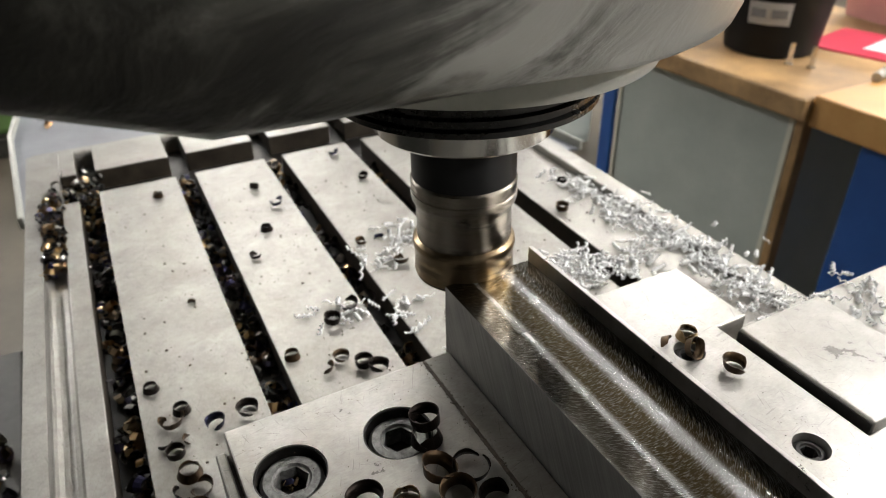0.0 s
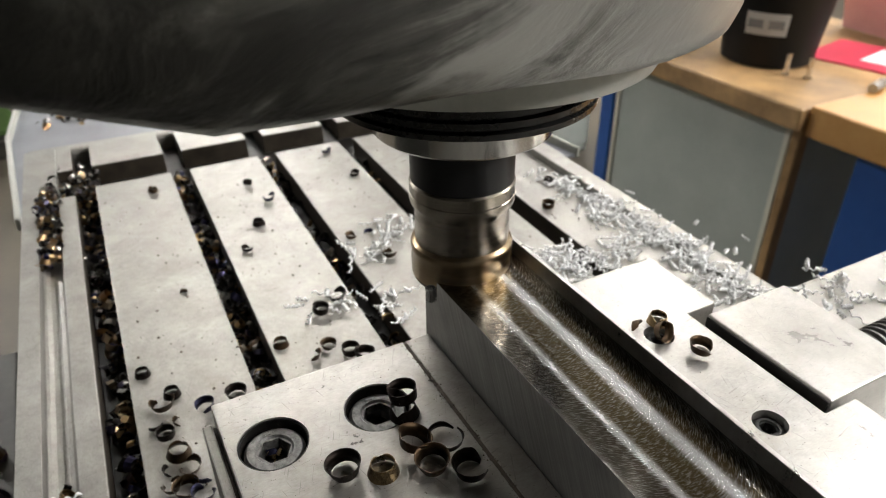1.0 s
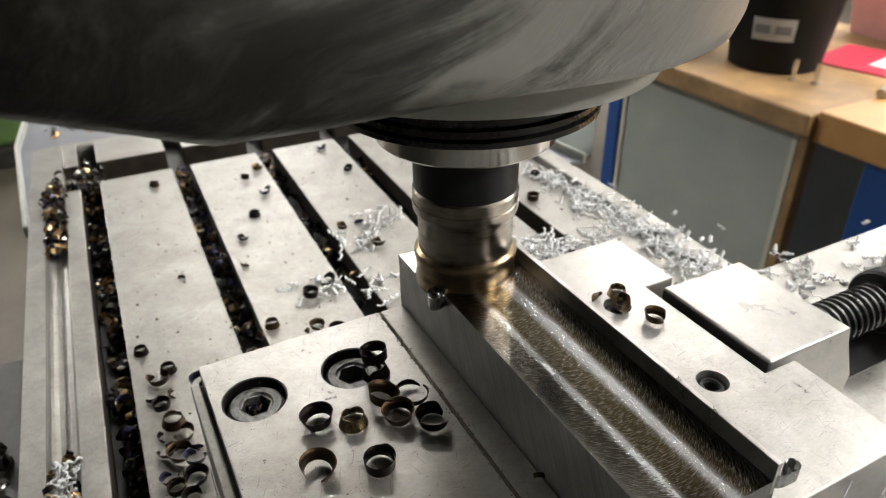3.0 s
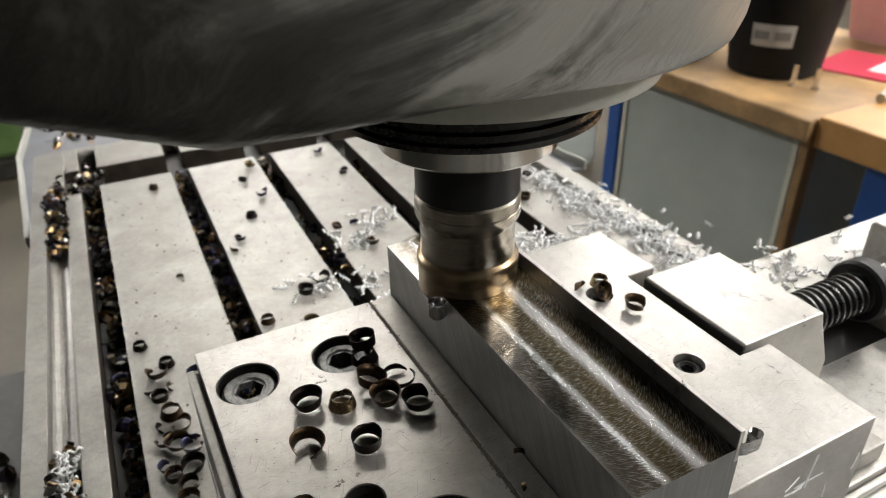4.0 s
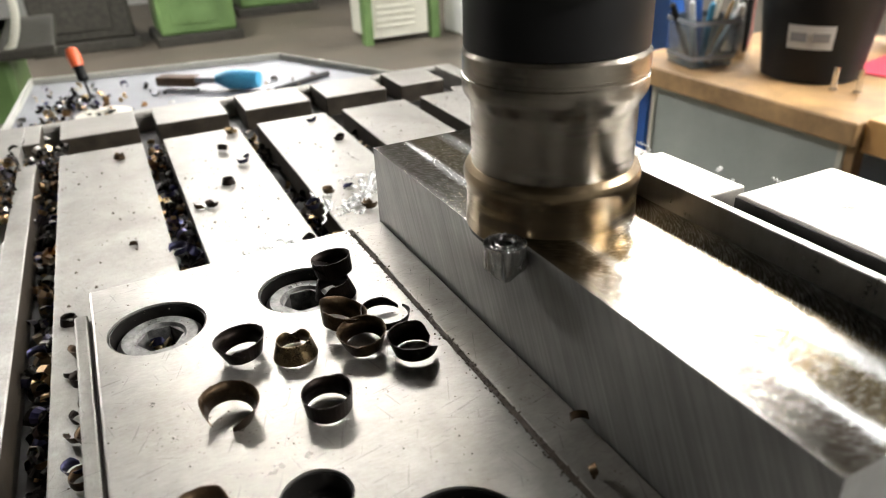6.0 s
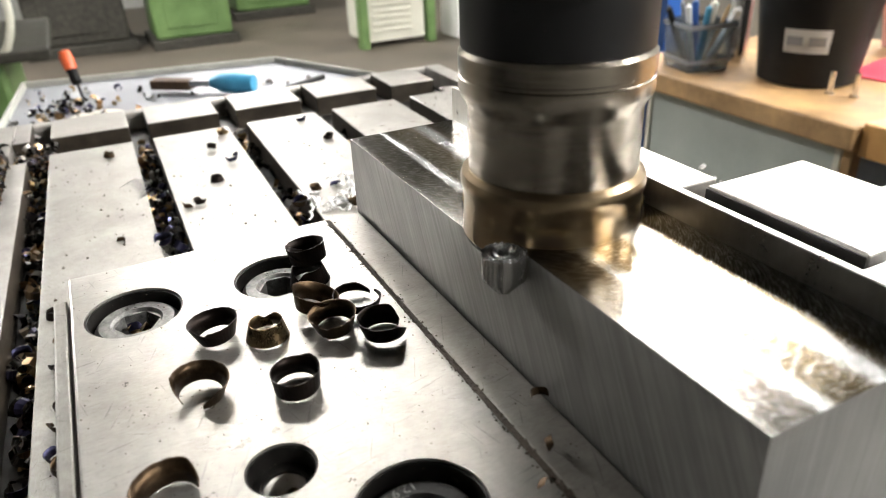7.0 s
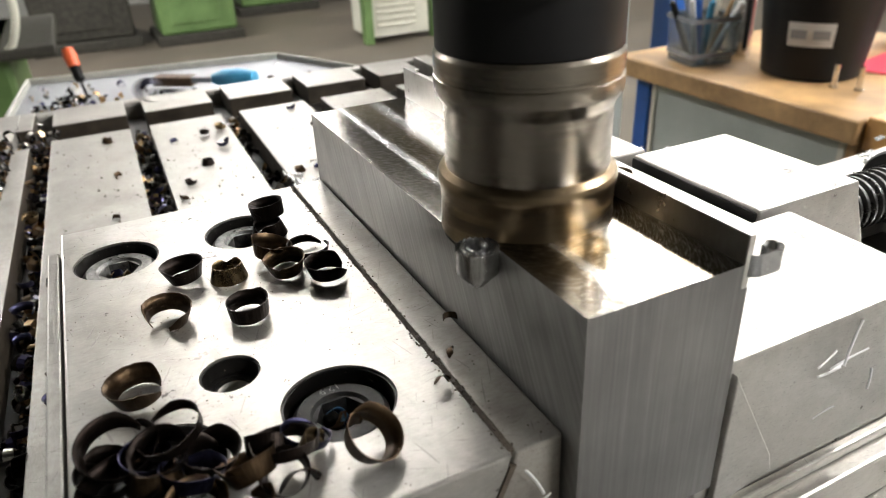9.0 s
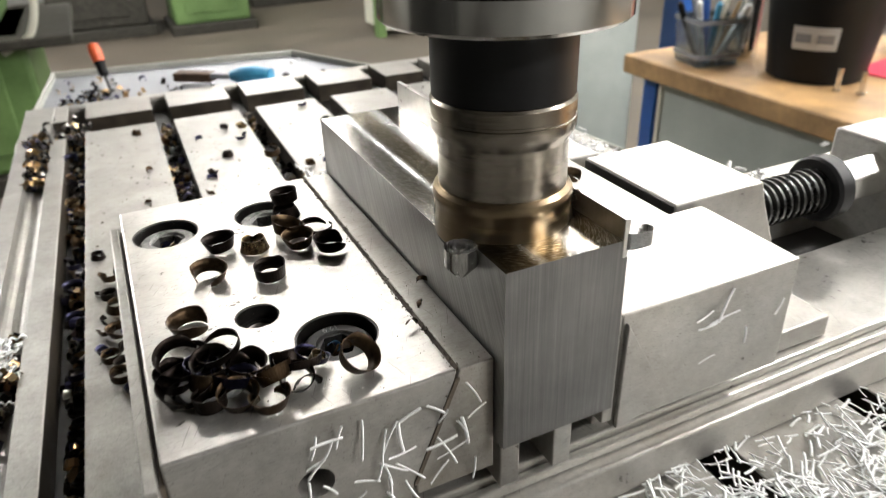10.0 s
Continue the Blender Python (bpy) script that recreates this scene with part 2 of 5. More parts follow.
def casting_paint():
    """Glossy grey-green paint over a hand-filled casting, oil-smeared and worn light in streaks, with the light on its
    spindle end painted in.
    """
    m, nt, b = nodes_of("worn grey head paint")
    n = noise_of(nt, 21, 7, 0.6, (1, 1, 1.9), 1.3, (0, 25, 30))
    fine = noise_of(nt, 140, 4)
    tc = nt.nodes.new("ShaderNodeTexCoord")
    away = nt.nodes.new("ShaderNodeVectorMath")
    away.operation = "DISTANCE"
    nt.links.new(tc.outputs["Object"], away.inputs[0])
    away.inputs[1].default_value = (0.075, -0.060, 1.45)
    # colour lightens around the spindle end and darkens away, standing in for light
    lit_end = math_node(nt, "SUBTRACT", ramp(nt, away.outputs["Value"], [(0.05, (0.80, 0.80, 0.80)), (0.25, (0, 0, 0))]), 0.32)
    mix = math_node(nt, "ADD", math_node(nt, "ADD", n, lit_end), math_node(nt, "MULTIPLY", fine, 0.14))
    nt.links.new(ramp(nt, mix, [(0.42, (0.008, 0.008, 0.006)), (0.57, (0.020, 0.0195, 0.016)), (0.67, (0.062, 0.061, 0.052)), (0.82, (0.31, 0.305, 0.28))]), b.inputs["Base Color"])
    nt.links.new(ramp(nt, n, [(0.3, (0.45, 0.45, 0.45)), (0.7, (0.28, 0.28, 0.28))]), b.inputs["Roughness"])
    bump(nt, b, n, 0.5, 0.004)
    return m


def slot_chips():
    """Chips of every temper colour, one colour for each chip."""
    m, nt, b = nodes_of("mixed steel chips")
    g = nt.nodes.new("ShaderNodeNewGeometry")
    c = ramp(nt, g.outputs["Random Per Island"], [(0.0, (0.015, 0.014, 0.013)), (0.42, (0.05, 0.045, 0.04)), (0.52, (0.06, 0.06, 0.14)), (0.62, (0.22, 0.13, 0.06)), (0.78, (0.48, 0.34, 0.18)), (0.90, (0.16, 0.155, 0.15)), (1.0, (0.62, 0.60, 0.56))])
    nt.links.new(c, b.inputs["Base Color"])
    b.inputs["Metallic"].default_value, b.inputs["Roughness"].default_value = 1.0, 0.28
    return m


def ground_steel(name, dark, light, metal, rough, stain, specks=0.5, grain=(1, 0.3, 1)):
    """Flat ground iron in use: blotchy oil film, fine grinding grain, short scratches, dark pits and brown stains."""
    m, nt, b = nodes_of(name)
    cloud, fine = noise_of(nt, 38, 8, 0.62, (1, 1, 1), 0.6), noise_of(nt, 1300, 3, 0.7, grain)
    smear, mid = noise_of(nt, 17, 9, 0.66, (1, 1, 1), 0.9, (0, 0, 40)), noise_of(nt, 260, 5, 0.65)
    tone = math_node(nt, "ADD", math_node(nt, "MULTIPLY", cloud, 0.50), math_node(nt, "MULTIPLY", fine, 0.26))
    tone = math_node(nt, "ADD", tone, math_node(nt, "MULTIPLY", mid, 0.30))
    colour = ramp(nt, tone, [(0.36, dark), (0.72, light)])
    marks = None
    for turn, scale in ((24, 1500), (-63, 1900), (80, 1700), (-15, 1300)):
        line = noise_of(nt, scale, 1, 0.5, (1, 0.05, 1), 0.0, (0, 0, turn))
        line = ramp(nt, line, [(0.72, (0, 0, 0)), (0.74, (1, 1, 1))])
        marks = line if marks is None else math_node(nt, "MAXIMUM", marks, line)
    tc = nt.nodes.new("ShaderNodeTexCoord")
    vor = nt.nodes.new("ShaderNodeTexVoronoi")
    vor.inputs["Scale"].default_value = 520
    nt.links.new(tc.outputs["Object"], vor.inputs["Vector"])
    pit = ramp(nt, vor.outputs["Distance"], [(0.10, (1, 1, 1)), (0.20, (0, 0, 0))])
    pit = math_node(nt, "MULTIPLY", pit, ramp(nt, noise_of(nt, 70, 6, 0.7), [(0.50, (0, 0, 0)), (0.70, (1, 1, 1))]))

    def blend(fac, amount, base, over):
        mix = nt.nodes.new("ShaderNodeMix")
        mix.data_type = "RGBA"
        nt.links.new(math_node(nt, "MULTIPLY", fac, amount), mix.inputs["Factor"])
        nt.links.new(base, mix.inputs["A"])
        mix.inputs["B"].default_value = (*over, 1)
        return mix.outputs["Result"]
    colour = blend(ramp(nt, smear, [(0.38, (0, 0, 0)), (0.82, (1, 1, 1))]), 0.6, colour, stain)
    colour = blend(marks, 0.4, colour, [0.45 * v for v in dark])
    colour = blend(pit, specks, colour, (0.05, 0.04, 0.03))
    nt.links.new(colour, b.inputs["Base Color"])
    gloss = nt.nodes.new("ShaderNodeMapRange")
    gloss.inputs[1].default_value, gloss.inputs[2].default_value = 0.3, 0.7
    gloss.inputs[3].default_value, gloss.inputs[4].default_value = rough
    nt.links.new(math_node(nt, "ADD", math_node(nt, "MULTIPLY", cloud, 0.6), math_node(nt, "MULTIPLY", mid, 0.4)), gloss.inputs[0])
    nt.links.new(gloss.outputs[0], b.inputs["Roughness"])
    b.inputs["Metallic"].default_value = metal
    bump(nt, b, math_node(nt, "SUBTRACT", math_node(nt, "ADD", fine, math_node(nt, "MULTIPLY", mid, 0.6)), math_node(nt, "MULTIPLY", math_node(nt, "MAXIMUM", pit, marks), 0.25)), 0.30, 0.0002)
    return m


TABLE_STEEL = ground_steel("table iron", (0.23, 0.221, 0.204), (0.47, 0.46, 0.432), 0.46, (0.28, 0.48), (0.17, 0.152, 0.122), 0.7)
VISE_STEEL = ground_steel("ground vise steel", (0.31, 0.302, 0.284), (0.56, 0.55, 0.525), 0.62, (0.24, 0.42), (0.25, 0.222, 0.175), 0.8, (0.3, 1, 1))
PLATE_STEEL = ground_steel("hardened jaw plate steel", (0.27, 0.257, 0.235), (0.52, 0.505, 0.475), 0.58, (0.27, 0.44), (0.19, 0.148, 0.10), 0.85, (0.3, 1, 1))
# same bar steel, side toned up and end down: their light is in the colour
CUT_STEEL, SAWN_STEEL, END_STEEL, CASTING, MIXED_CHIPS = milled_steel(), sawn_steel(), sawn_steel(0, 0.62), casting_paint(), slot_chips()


# ---- mesh helpers ----
def part(name, bm, material, parent=None, label=""):
    """Links a bmesh as one mesh object."""
    me = bpy.data.meshes.new(name)
    bm.to_mesh(me)
    bm.free()
    for m in material if isinstance(material, (list, tuple)) else [material]:
        me.materials.append(m)
    ob = new(name, me)
    ob.parent = parent
    if label:
        tagged(ob, label)
    return ob


def thing(name, label, category, group="", kind=""):
    return tagged(new(name), label, category, group, kind)


def bevel(bm, width, segments=2, angle=30):
    edges = [e for e in bm.edges if len(e.link_faces) == 2 and e.calc_face_angle(0) > radians(angle)]
    if width and edges:
        bmesh.ops.bevel(bm, geom=edges, offset=width, segments=segments, profile=0.5, affect="EDGES", clamp_overlap=True)
    return bm


def add_box(bm, x0, x1, y0, y1, z0, z1):
    m = Matrix.LocRotScale(((x0 + x1) / 2, (y0 + y1) / 2, (z0 + z1) / 2), None, (abs(x1 - x0), abs(y1 - y0), abs(z1 - z0)))
    bmesh.ops.create_cube(bm, size=1, matrix=m)
    return bm


def box(x0, x1, y0, y1, z0, z1, edge=0.0005):
    return bevel(add_box(bmesh.new(), x0, x1, y0, y1, z0, z1), edge)


def prism(outline, z0, z1, edge=0.0005, axis="z"):
    """An outline in x, y raised from z0 to z1; axis y: the outline is in x, z and z0, z1 are along y."""
    bm = bmesh.new()
    low = [bm.verts.new((x, y, z0) if axis == "z" else (x, z0, y)) for x, y in outline]
    top = [bm.verts.new((x, y, z1) if axis == "z" else (x, z1, y)) for x, y in outline]
    bm.faces.new(low), bm.faces.new(top)
    for i in range(len(low)):
        j = (i + 1) % len(low)
        bm.faces.new((low[i], low[j], top[j], top[i]))
    bmesh.ops.recalc_face_normals(bm, faces=bm.faces)
    return bevel(bm, edge)


def lathe(profile, segments=64, smooth=True):
    """A profile of (r, z) turned about z; ends at r = 0 are closed to a point."""
    bm = bmesh.new()
    rings = []
    for r, z in profile:
        if r < 1e-6:
            rings.append([bm.verts.new((0, 0, z))])
        else:
            rings.append([bm.verts.new((r * math.cos(a), r * math.sin(a), z)) for a in np.linspace(0, 2 * math.pi, segments, False)])
    for a, b in zip(rings, rings[1:]):
        for i in range(segments):
            j = (i + 1) % segments
            quad = [a[i % len(a)], a[j % len(a)], b[j % len(b)], b[i % len(b)]]
            quad = list(dict.fromkeys(quad))
            if len(quad) > 2:
                f = bm.faces.new(quad)
                f.smooth = smooth
    bmesh.ops.recalc_face_normals(bm, faces=bm.faces)
    if smooth:
        sharp(bm)
    return bm


def sharp(bm, angle=28):
    for f in bm.faces:
        f.smooth = True
    for e in bm.edges:
        if len(e.link_faces) == 2 and e.calc_face_angle(0) > radians(angle):
            e.smooth = False
    return bm


def cut(ob, *cutters):
    """Takes the cutters' shapes out of a part; the cutters vanish."""
    for c in cutters:
        c.parent = ob.parent
        mod = ob.modifiers.new("hole", "BOOLEAN")
        mod.object, mod.solver = c, "EXACT"
    bpy.context.view_layer.update()
    me = bpy.data.meshes.new_from_object(ob.evaluated_get(bpy.context.evaluated_depsgraph_get()))
    ob.modifiers.clear()
    ob.data = me
    for c in cutters:
        bpy.data.objects.remove(c)
    return ob


def peg(x, y, z0, z1, r, segments=48):
    bm = lathe([(0, z0), (r, z0), (r, z1), (0, z1)], segments)
    bmesh.ops.translate(bm, verts=bm.verts, vec=(x, y, 0))
    return bm


def turned(bm, m):
    bmesh.ops.transform(bm, matrix=m, verts=bm.verts)
    return bm


# ---- the shop ----
def ceiling_light(x, y, turn=0.0, watts=40.0):
    lamp = thing("ceiling_light", "unseen white fluorescent ceiling light fitting, switched on", "lamp", "ceiling lights")
    lamp.matrix_basis = pose(x, y, 3.3, 0, 0, turn)
    part("housing", box(-0.16, 0.16, -0.78, 0.78, 0.03, 0.1, 0.01), PAPER, lamp)
    for dx in (-0.09, 0.09):
        part("tube", turned(lathe([(0, -0.72), (0.018, -0.72), (0.018, 0.72), (0, 0.72)], 12), pose(dx, 0, 0, 90)), TUBE, lamp)
    part("bracket", box(-0.02, 0.02, -0.02, 0.02, 0.1, 0.302, 0.0), PAPER, lamp)
    light = bpy.data.lights.new("tube light", "AREA")
    light.shape, light.size, light.size_y, light.energy, light.color = "RECTANGLE", 0.3, 1.5, watts, (0.985, 0.968, 0.938)
    new("tube_light", light).matrix_basis = pose(x, y, 3.275, 0, 0, turn)


def build_shop():
    shell = (("floor", (-6, 8, -5, 11, -0.2, 0), FLOOR, "stained grey concrete workshop floor"),
             ("ceiling", (-6, 8, -5, 11, 3.6, 3.75), CEILING, "smoke-grey workshop ceiling"),
             ("wall_west", (-6.2, -6, -5, 11, 0, 3.6), WALL, "plain grey workshop wall"),
             ("wall_east", (8, 8.2, -5, 11, 0, 3.6), WALL, "plain grey workshop wall"),
             ("wall_north", (-6.2, 8.2, 11, 11.2, 0, 3.6), WALL, "plain grey workshop wall"),
             ("wall_south", (-6.2, 8.2, -5.2, -5, 0, 3.6), WALL, "plain grey workshop wall"))
    for name, size, mat, label in shell:
        tagged(part(name, box(*size, 0), mat), label, name.split("_")[0], "", "structure")
    # unseen fittings; most are added to brighten faces, each with its own watts
    for x, y, turn, watts in ((2.6, 2.6, 0, 4.5), (3.1, 2.6, 0, 4.5), (0.7, 2.7, 90, 2.8), (0.5, 4.3, 90, 1.5), (-2.0, 5.0, 0, 112), (4.6, -1.1, 0, 125), (2.3, -0.1, 0, 42), (2.3, -2.7, 90, 78),
                              (5.4, 2.6, 0, 55), (1.5, 7.4, 90, 40), (-2.8, 7.4, 0, 18), (5.0, 6.4, 0, 50)):
        ceiling_light(x, y, turn, watts)


build_shop()

# ---- the machine: base, table, head and tool ----
SLOTS = [-0.1447, -0.0666, 0.0114, 0.0895, 0.1676]   # middles of the slots
SLOT = 0.0080                                        # half a slot's width
TABLE_TURN = pose(0, 0.24, 0, 0, 0, -1.2) @ pose(0, -0.24, 0)


MACHINE = thing("milling_machine", "worn grey painted milling machine, its head streaked with oil", "milling machine")


def build_base():
    b = MACHINE
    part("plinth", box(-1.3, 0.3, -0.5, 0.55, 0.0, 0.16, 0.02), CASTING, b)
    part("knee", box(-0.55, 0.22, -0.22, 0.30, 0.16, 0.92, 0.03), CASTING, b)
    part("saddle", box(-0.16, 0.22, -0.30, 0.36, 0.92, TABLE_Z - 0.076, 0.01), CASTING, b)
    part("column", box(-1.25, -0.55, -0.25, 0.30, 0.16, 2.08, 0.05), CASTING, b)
    part("splash_guard", box(-0.550, -0.225, -0.75, 0.36, TABLE_Z - 0.12, TABLE_Z - 0.112, 0.002), GUARD_PAINT, b, "dull grey sheet metal splash guard")


build_base()


def build_table():
    t = ride(thing("milling_table", "worn grey cast-iron milling table with T-slots", "machine table"), TABLE_TURN)
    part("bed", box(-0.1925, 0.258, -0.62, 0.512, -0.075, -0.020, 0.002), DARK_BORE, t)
    edges = [-0.1655] + [v for c in SLOTS for v in (c - SLOT, c + SLOT)] + [0.2230]
    for a, b in zip(edges[::2], edges[1::2]):
        far = 0.405 if a > -0.16 else 0.395
        for land in (part("land", box(a, b, -0.62, far, -0.0195, 0, 0.0007), [TABLE_STEEL, BROWN_WALL], t), part("end_land", box(a, b, 0.452, 0.512, -0.0195, 0, 0.0007), [TABLE_STEEL, BROWN_WALL], t)):
            # upright faces of the lands take the dark brown, tops the iron
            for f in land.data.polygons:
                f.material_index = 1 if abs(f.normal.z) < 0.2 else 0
    rim = [(-0.1925, 0.512), (-0.1925, -0.62), (-0.1805, -0.62), (-0.1805, 0.415)]
    rim += [(-0.1735 - 0.007 * math.cos(a), 0.415 + 0.012 * math.sin(a)) for a in np.linspace(0, math.pi, 9)][1:-1]
    rim += [(-0.1665, 0.415), (-0.1657, 0.512)]
    part("side_rail", prism(rim, -0.0195, 0, 0.0006), TABLE_STEEL, t)
    gutter = [(-0.1803, -0.0193)] + [(-0.1731 - 0.0072 * math.cos(a), -0.006 - 0.004 * math.sin(a)) for a in np.linspace(0, math.pi, 9)] + [(-0.1657, -0.0193)]
    part("gutter", prism(gutter, -0.62, 0.405, 0, "y"), TABLE_STEEL, t, "shallow coolant gutter")
    part("side_rail", box(0.2405, 0.258, -0.62, 0.512, -0.0195, 0, 0.001), TABLE_STEEL, t)
    part("gutter", box(0.2235, 0.2400, -0.62, 0.44, -0.0195, -0.006, 0.001), TABLE_STEEL, t, "shallow coolant gutter")
    part("apron", box(-0.1920, 0.2575, 0.5122, 0.530, -0.07, -0.004, 0.004), TABLE_STEEL, t)
    return t


build_table()


def build_head():
    up = pose(0, 0, TABLE_Z)
    h = MACHINE
    body = bmesh.new()
    rings = []
    # the rounded body in plan: a half round about the spindle, drawn out towards the column, its underside rising that way
    for z, grow in ((0.2085, -0.030), (0.2095, -0.014), (0.2112, -0.006), (0.2145, -0.001), (0.220, 0.001), (0.236, 0.003), (0.30, 0.006), (0.42, 0.004), (0.60, -0.004), (0.64, -0.02), (0.65, -0.05)):
        r = 0.086 + grow
        side = (0.05, 0.08, 0.10, 0.12, 0.14, 0.17, 0.22, 0.30, 0.42, 0.58)
        # side bulge leans the left flank down, shaped to keep it dark
        bulge = 0.030 * min(1.0, max(0.0, (z - 0.2145) / 0.085))
        plan = [(-x0, r) for x0 in reversed(side)] + [(r * math.sin(a), r * math.cos(a)) for a in np.linspace(0, math.pi, 28)] + [(-x0, -r - bulge * min(1.0, x0 / 0.12)) for x0 in side]
        lift = max(0.0, 1 - (z - 0.2085) / 0.15)
        rings.append([body.verts.new((x, y, z + lift * (0.36 * max(0.0, min(-x - 0.098, 0.20)) + (0.002 if x < -0.02 else 0)))) for x, y in plan])
    for a, b in zip(rings, rings[1:]):
        for i in range(len(a)):
            j = (i + 1) % len(a)
            body.faces.new((a[i], a[j], b[j], b[i]))
    body.faces.new(rings[0]), body.faces.new(rings[-1])
    bmesh.ops.recalc_face_normals(body, faces=body.faces)
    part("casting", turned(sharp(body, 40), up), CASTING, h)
    part("bearing_flange", turned(lathe([(0, 0.1982), (0.060, 0.1982), (0.0655, 0.1992), (0.0668, 0.202), (0.0668, 0.2085), (0, 0.2085)], 96), up), FLANGE_PAINT, h, "grey painted bearing flange")
    teeth = [(0, 0.1815), (0.0425, 0.1815), (0.0445, 0.1825)]
    for k in range(4):
        z = 0.1832 + 0.0037 * k
        teeth += [(0.0478, z), (0.0478, z + 0.0019), (0.0458, z + 0.0024), (0.0458, z + 0.0035)]
    part("threaded_ring", turned(lathe(teeth + [(0.0458, 0.1982), (0, 0.1982)], 96), up), THREAD_BLACK, h, "black threaded spindle ring")


build_head()


def build_tool():
    t = thing("end_mill", "nickel coloured end mill in a black collet holder, spinning", "cutting tool")
    t.location = (0, 0, TABLE_Z)
    part("spindle_nose", lathe([(0, 0.170), (0.0325, 0.170), (0.0335, 0.171), (0.0335, 0.1785), (0.0325, 0.1795), (0.03, 0.1815), (0, 0.1815)], 96), CHROME, t, "bright ground spindle nose")
    part("collar", lathe([(0, 0.1496), (0.0198, 0.1496), (0.0201, 0.1500), (0.0201, 0.170), (0, 0.170)], 96), BLACK_OXIDE, t, "black collet holder")
    shank = [(0, 0.109), (0.0172, 0.109), (0.0180, 0.1095), (0.0187, 0.1235), (0.0188, 0.1240), (0.0188, 0.1374), (0.0190, 0.1380), (0.0204, 0.1402),
             (0.0207, 0.1413), (0.0207, 0.1440), (0.02035, 0.1442), (0.02035, 0.1450), (0.0206, 0.1452), (0.0206, 0.1488), (0.0199, 0.1496), (0, 0.1496)]
    part("shank", lathe(shank, 96), NICKEL, t)
    part("end_face", lathe([(0, 0.10665), (0.0196, 0.10665), (0.0199, 0.1069), (0.0199, 0.1076), (0, 0.1076)], 96), DARK_BORE, t, "dark end face of the cutter")
    part("cutting_rim", lathe([(0, 0.1068), (0.0199, 0.1077), (0.0203, 0.1082), (0.0200, 0.1150), (0.0201, 0.1185), (0.0206, 0.1198), (0.0207, 0.1212), (0.0203, 0.1224), (0.0190, 0.1234), (0.0150, 0.1238), (0, 0.1238)], 96), RIM, t, "bronze tinted cutter rim")
    for k in range(4):
        a = 90 * k + 20
        bm = turned(box(0.0165, 0.0204, -0.0012, 0.0012, 0.1067, 0.1165, 0.0004), pose(0, 0, 0, 0, 0, a))
        part("insert", bm, GOLD, t, "gold coated carbide insert")
        bm = turned(box(0.0150, 0.0201, 0.0012, 0.0032, 0.1066, 0.1120, 0.0006), pose(0, 0, 0, 0, 0, a))
        part("chip_pocket", bm, DARK_BORE, t, "dark chip pocket")
        part("insert_screw", turned(lathe([(0, 0), (0.0016, 0), (0.0016, 0.0006), (0, 0.0008)], 16), pose(0, 0, 0, 0, 0, a) @ pose(0.0200, 0, 0.1135, 0, 90, 0)), BLACK_OXIDE, t)
    return t


TOOL = build_tool()

# ---- the vise ----
VISE_TOP = 0.0816


def cap_screw(x, y, top, r=0.0108, mark=True, material=SCREW_STEEL):
    """A socket screw sunk in its counterbore."""
    s = thing("cap_screw", "black socket head cap screw sunk in its counterbore", "screw", "vise screws")
    ride(s, pose(x, y, top))
    head = part("head", lathe([(0, -0.012), (r, -0.012), (r, -0.0012), (r - 0.0012, 0), (0.62 * r, 0), (0.56 * r, -0.0008), (0, -0.0008)], 48), material, s)
    six = [(0.54 * r * math.cos(a), 0.54 * r * math.sin(a)) for a in np.linspace(0, 2 * math.pi, 6, False)]
    cut(head, part("cutter", prism(six, -0.008, 0.004, 0), DARK_BORE))
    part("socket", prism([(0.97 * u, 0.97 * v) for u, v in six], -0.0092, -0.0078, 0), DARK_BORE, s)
    if mark:
        text = bpy.data.curves.new("grade", "FONT")
        text.body, text.size, text.extrude, text.align_x = "12.9", 0.0030, 0.00008, "CENTER"
        ob = new("grade_mark", text)
        bpy.context.view_layer.update()
        me = bpy.data.meshes.new_from_object(ob.evaluated_get(bpy.context.evaluated_depsgraph_get()))
        bpy.data.objects.remove(ob)
        me.materials.append(SCREW_STEEL)
        stamp = new("grade_mark", me)
        stamp.parent, stamp.matrix_basis = s, pose(0, 0.66 * r + 0.0021, 0.0001, 0, 0, 184)
    return s


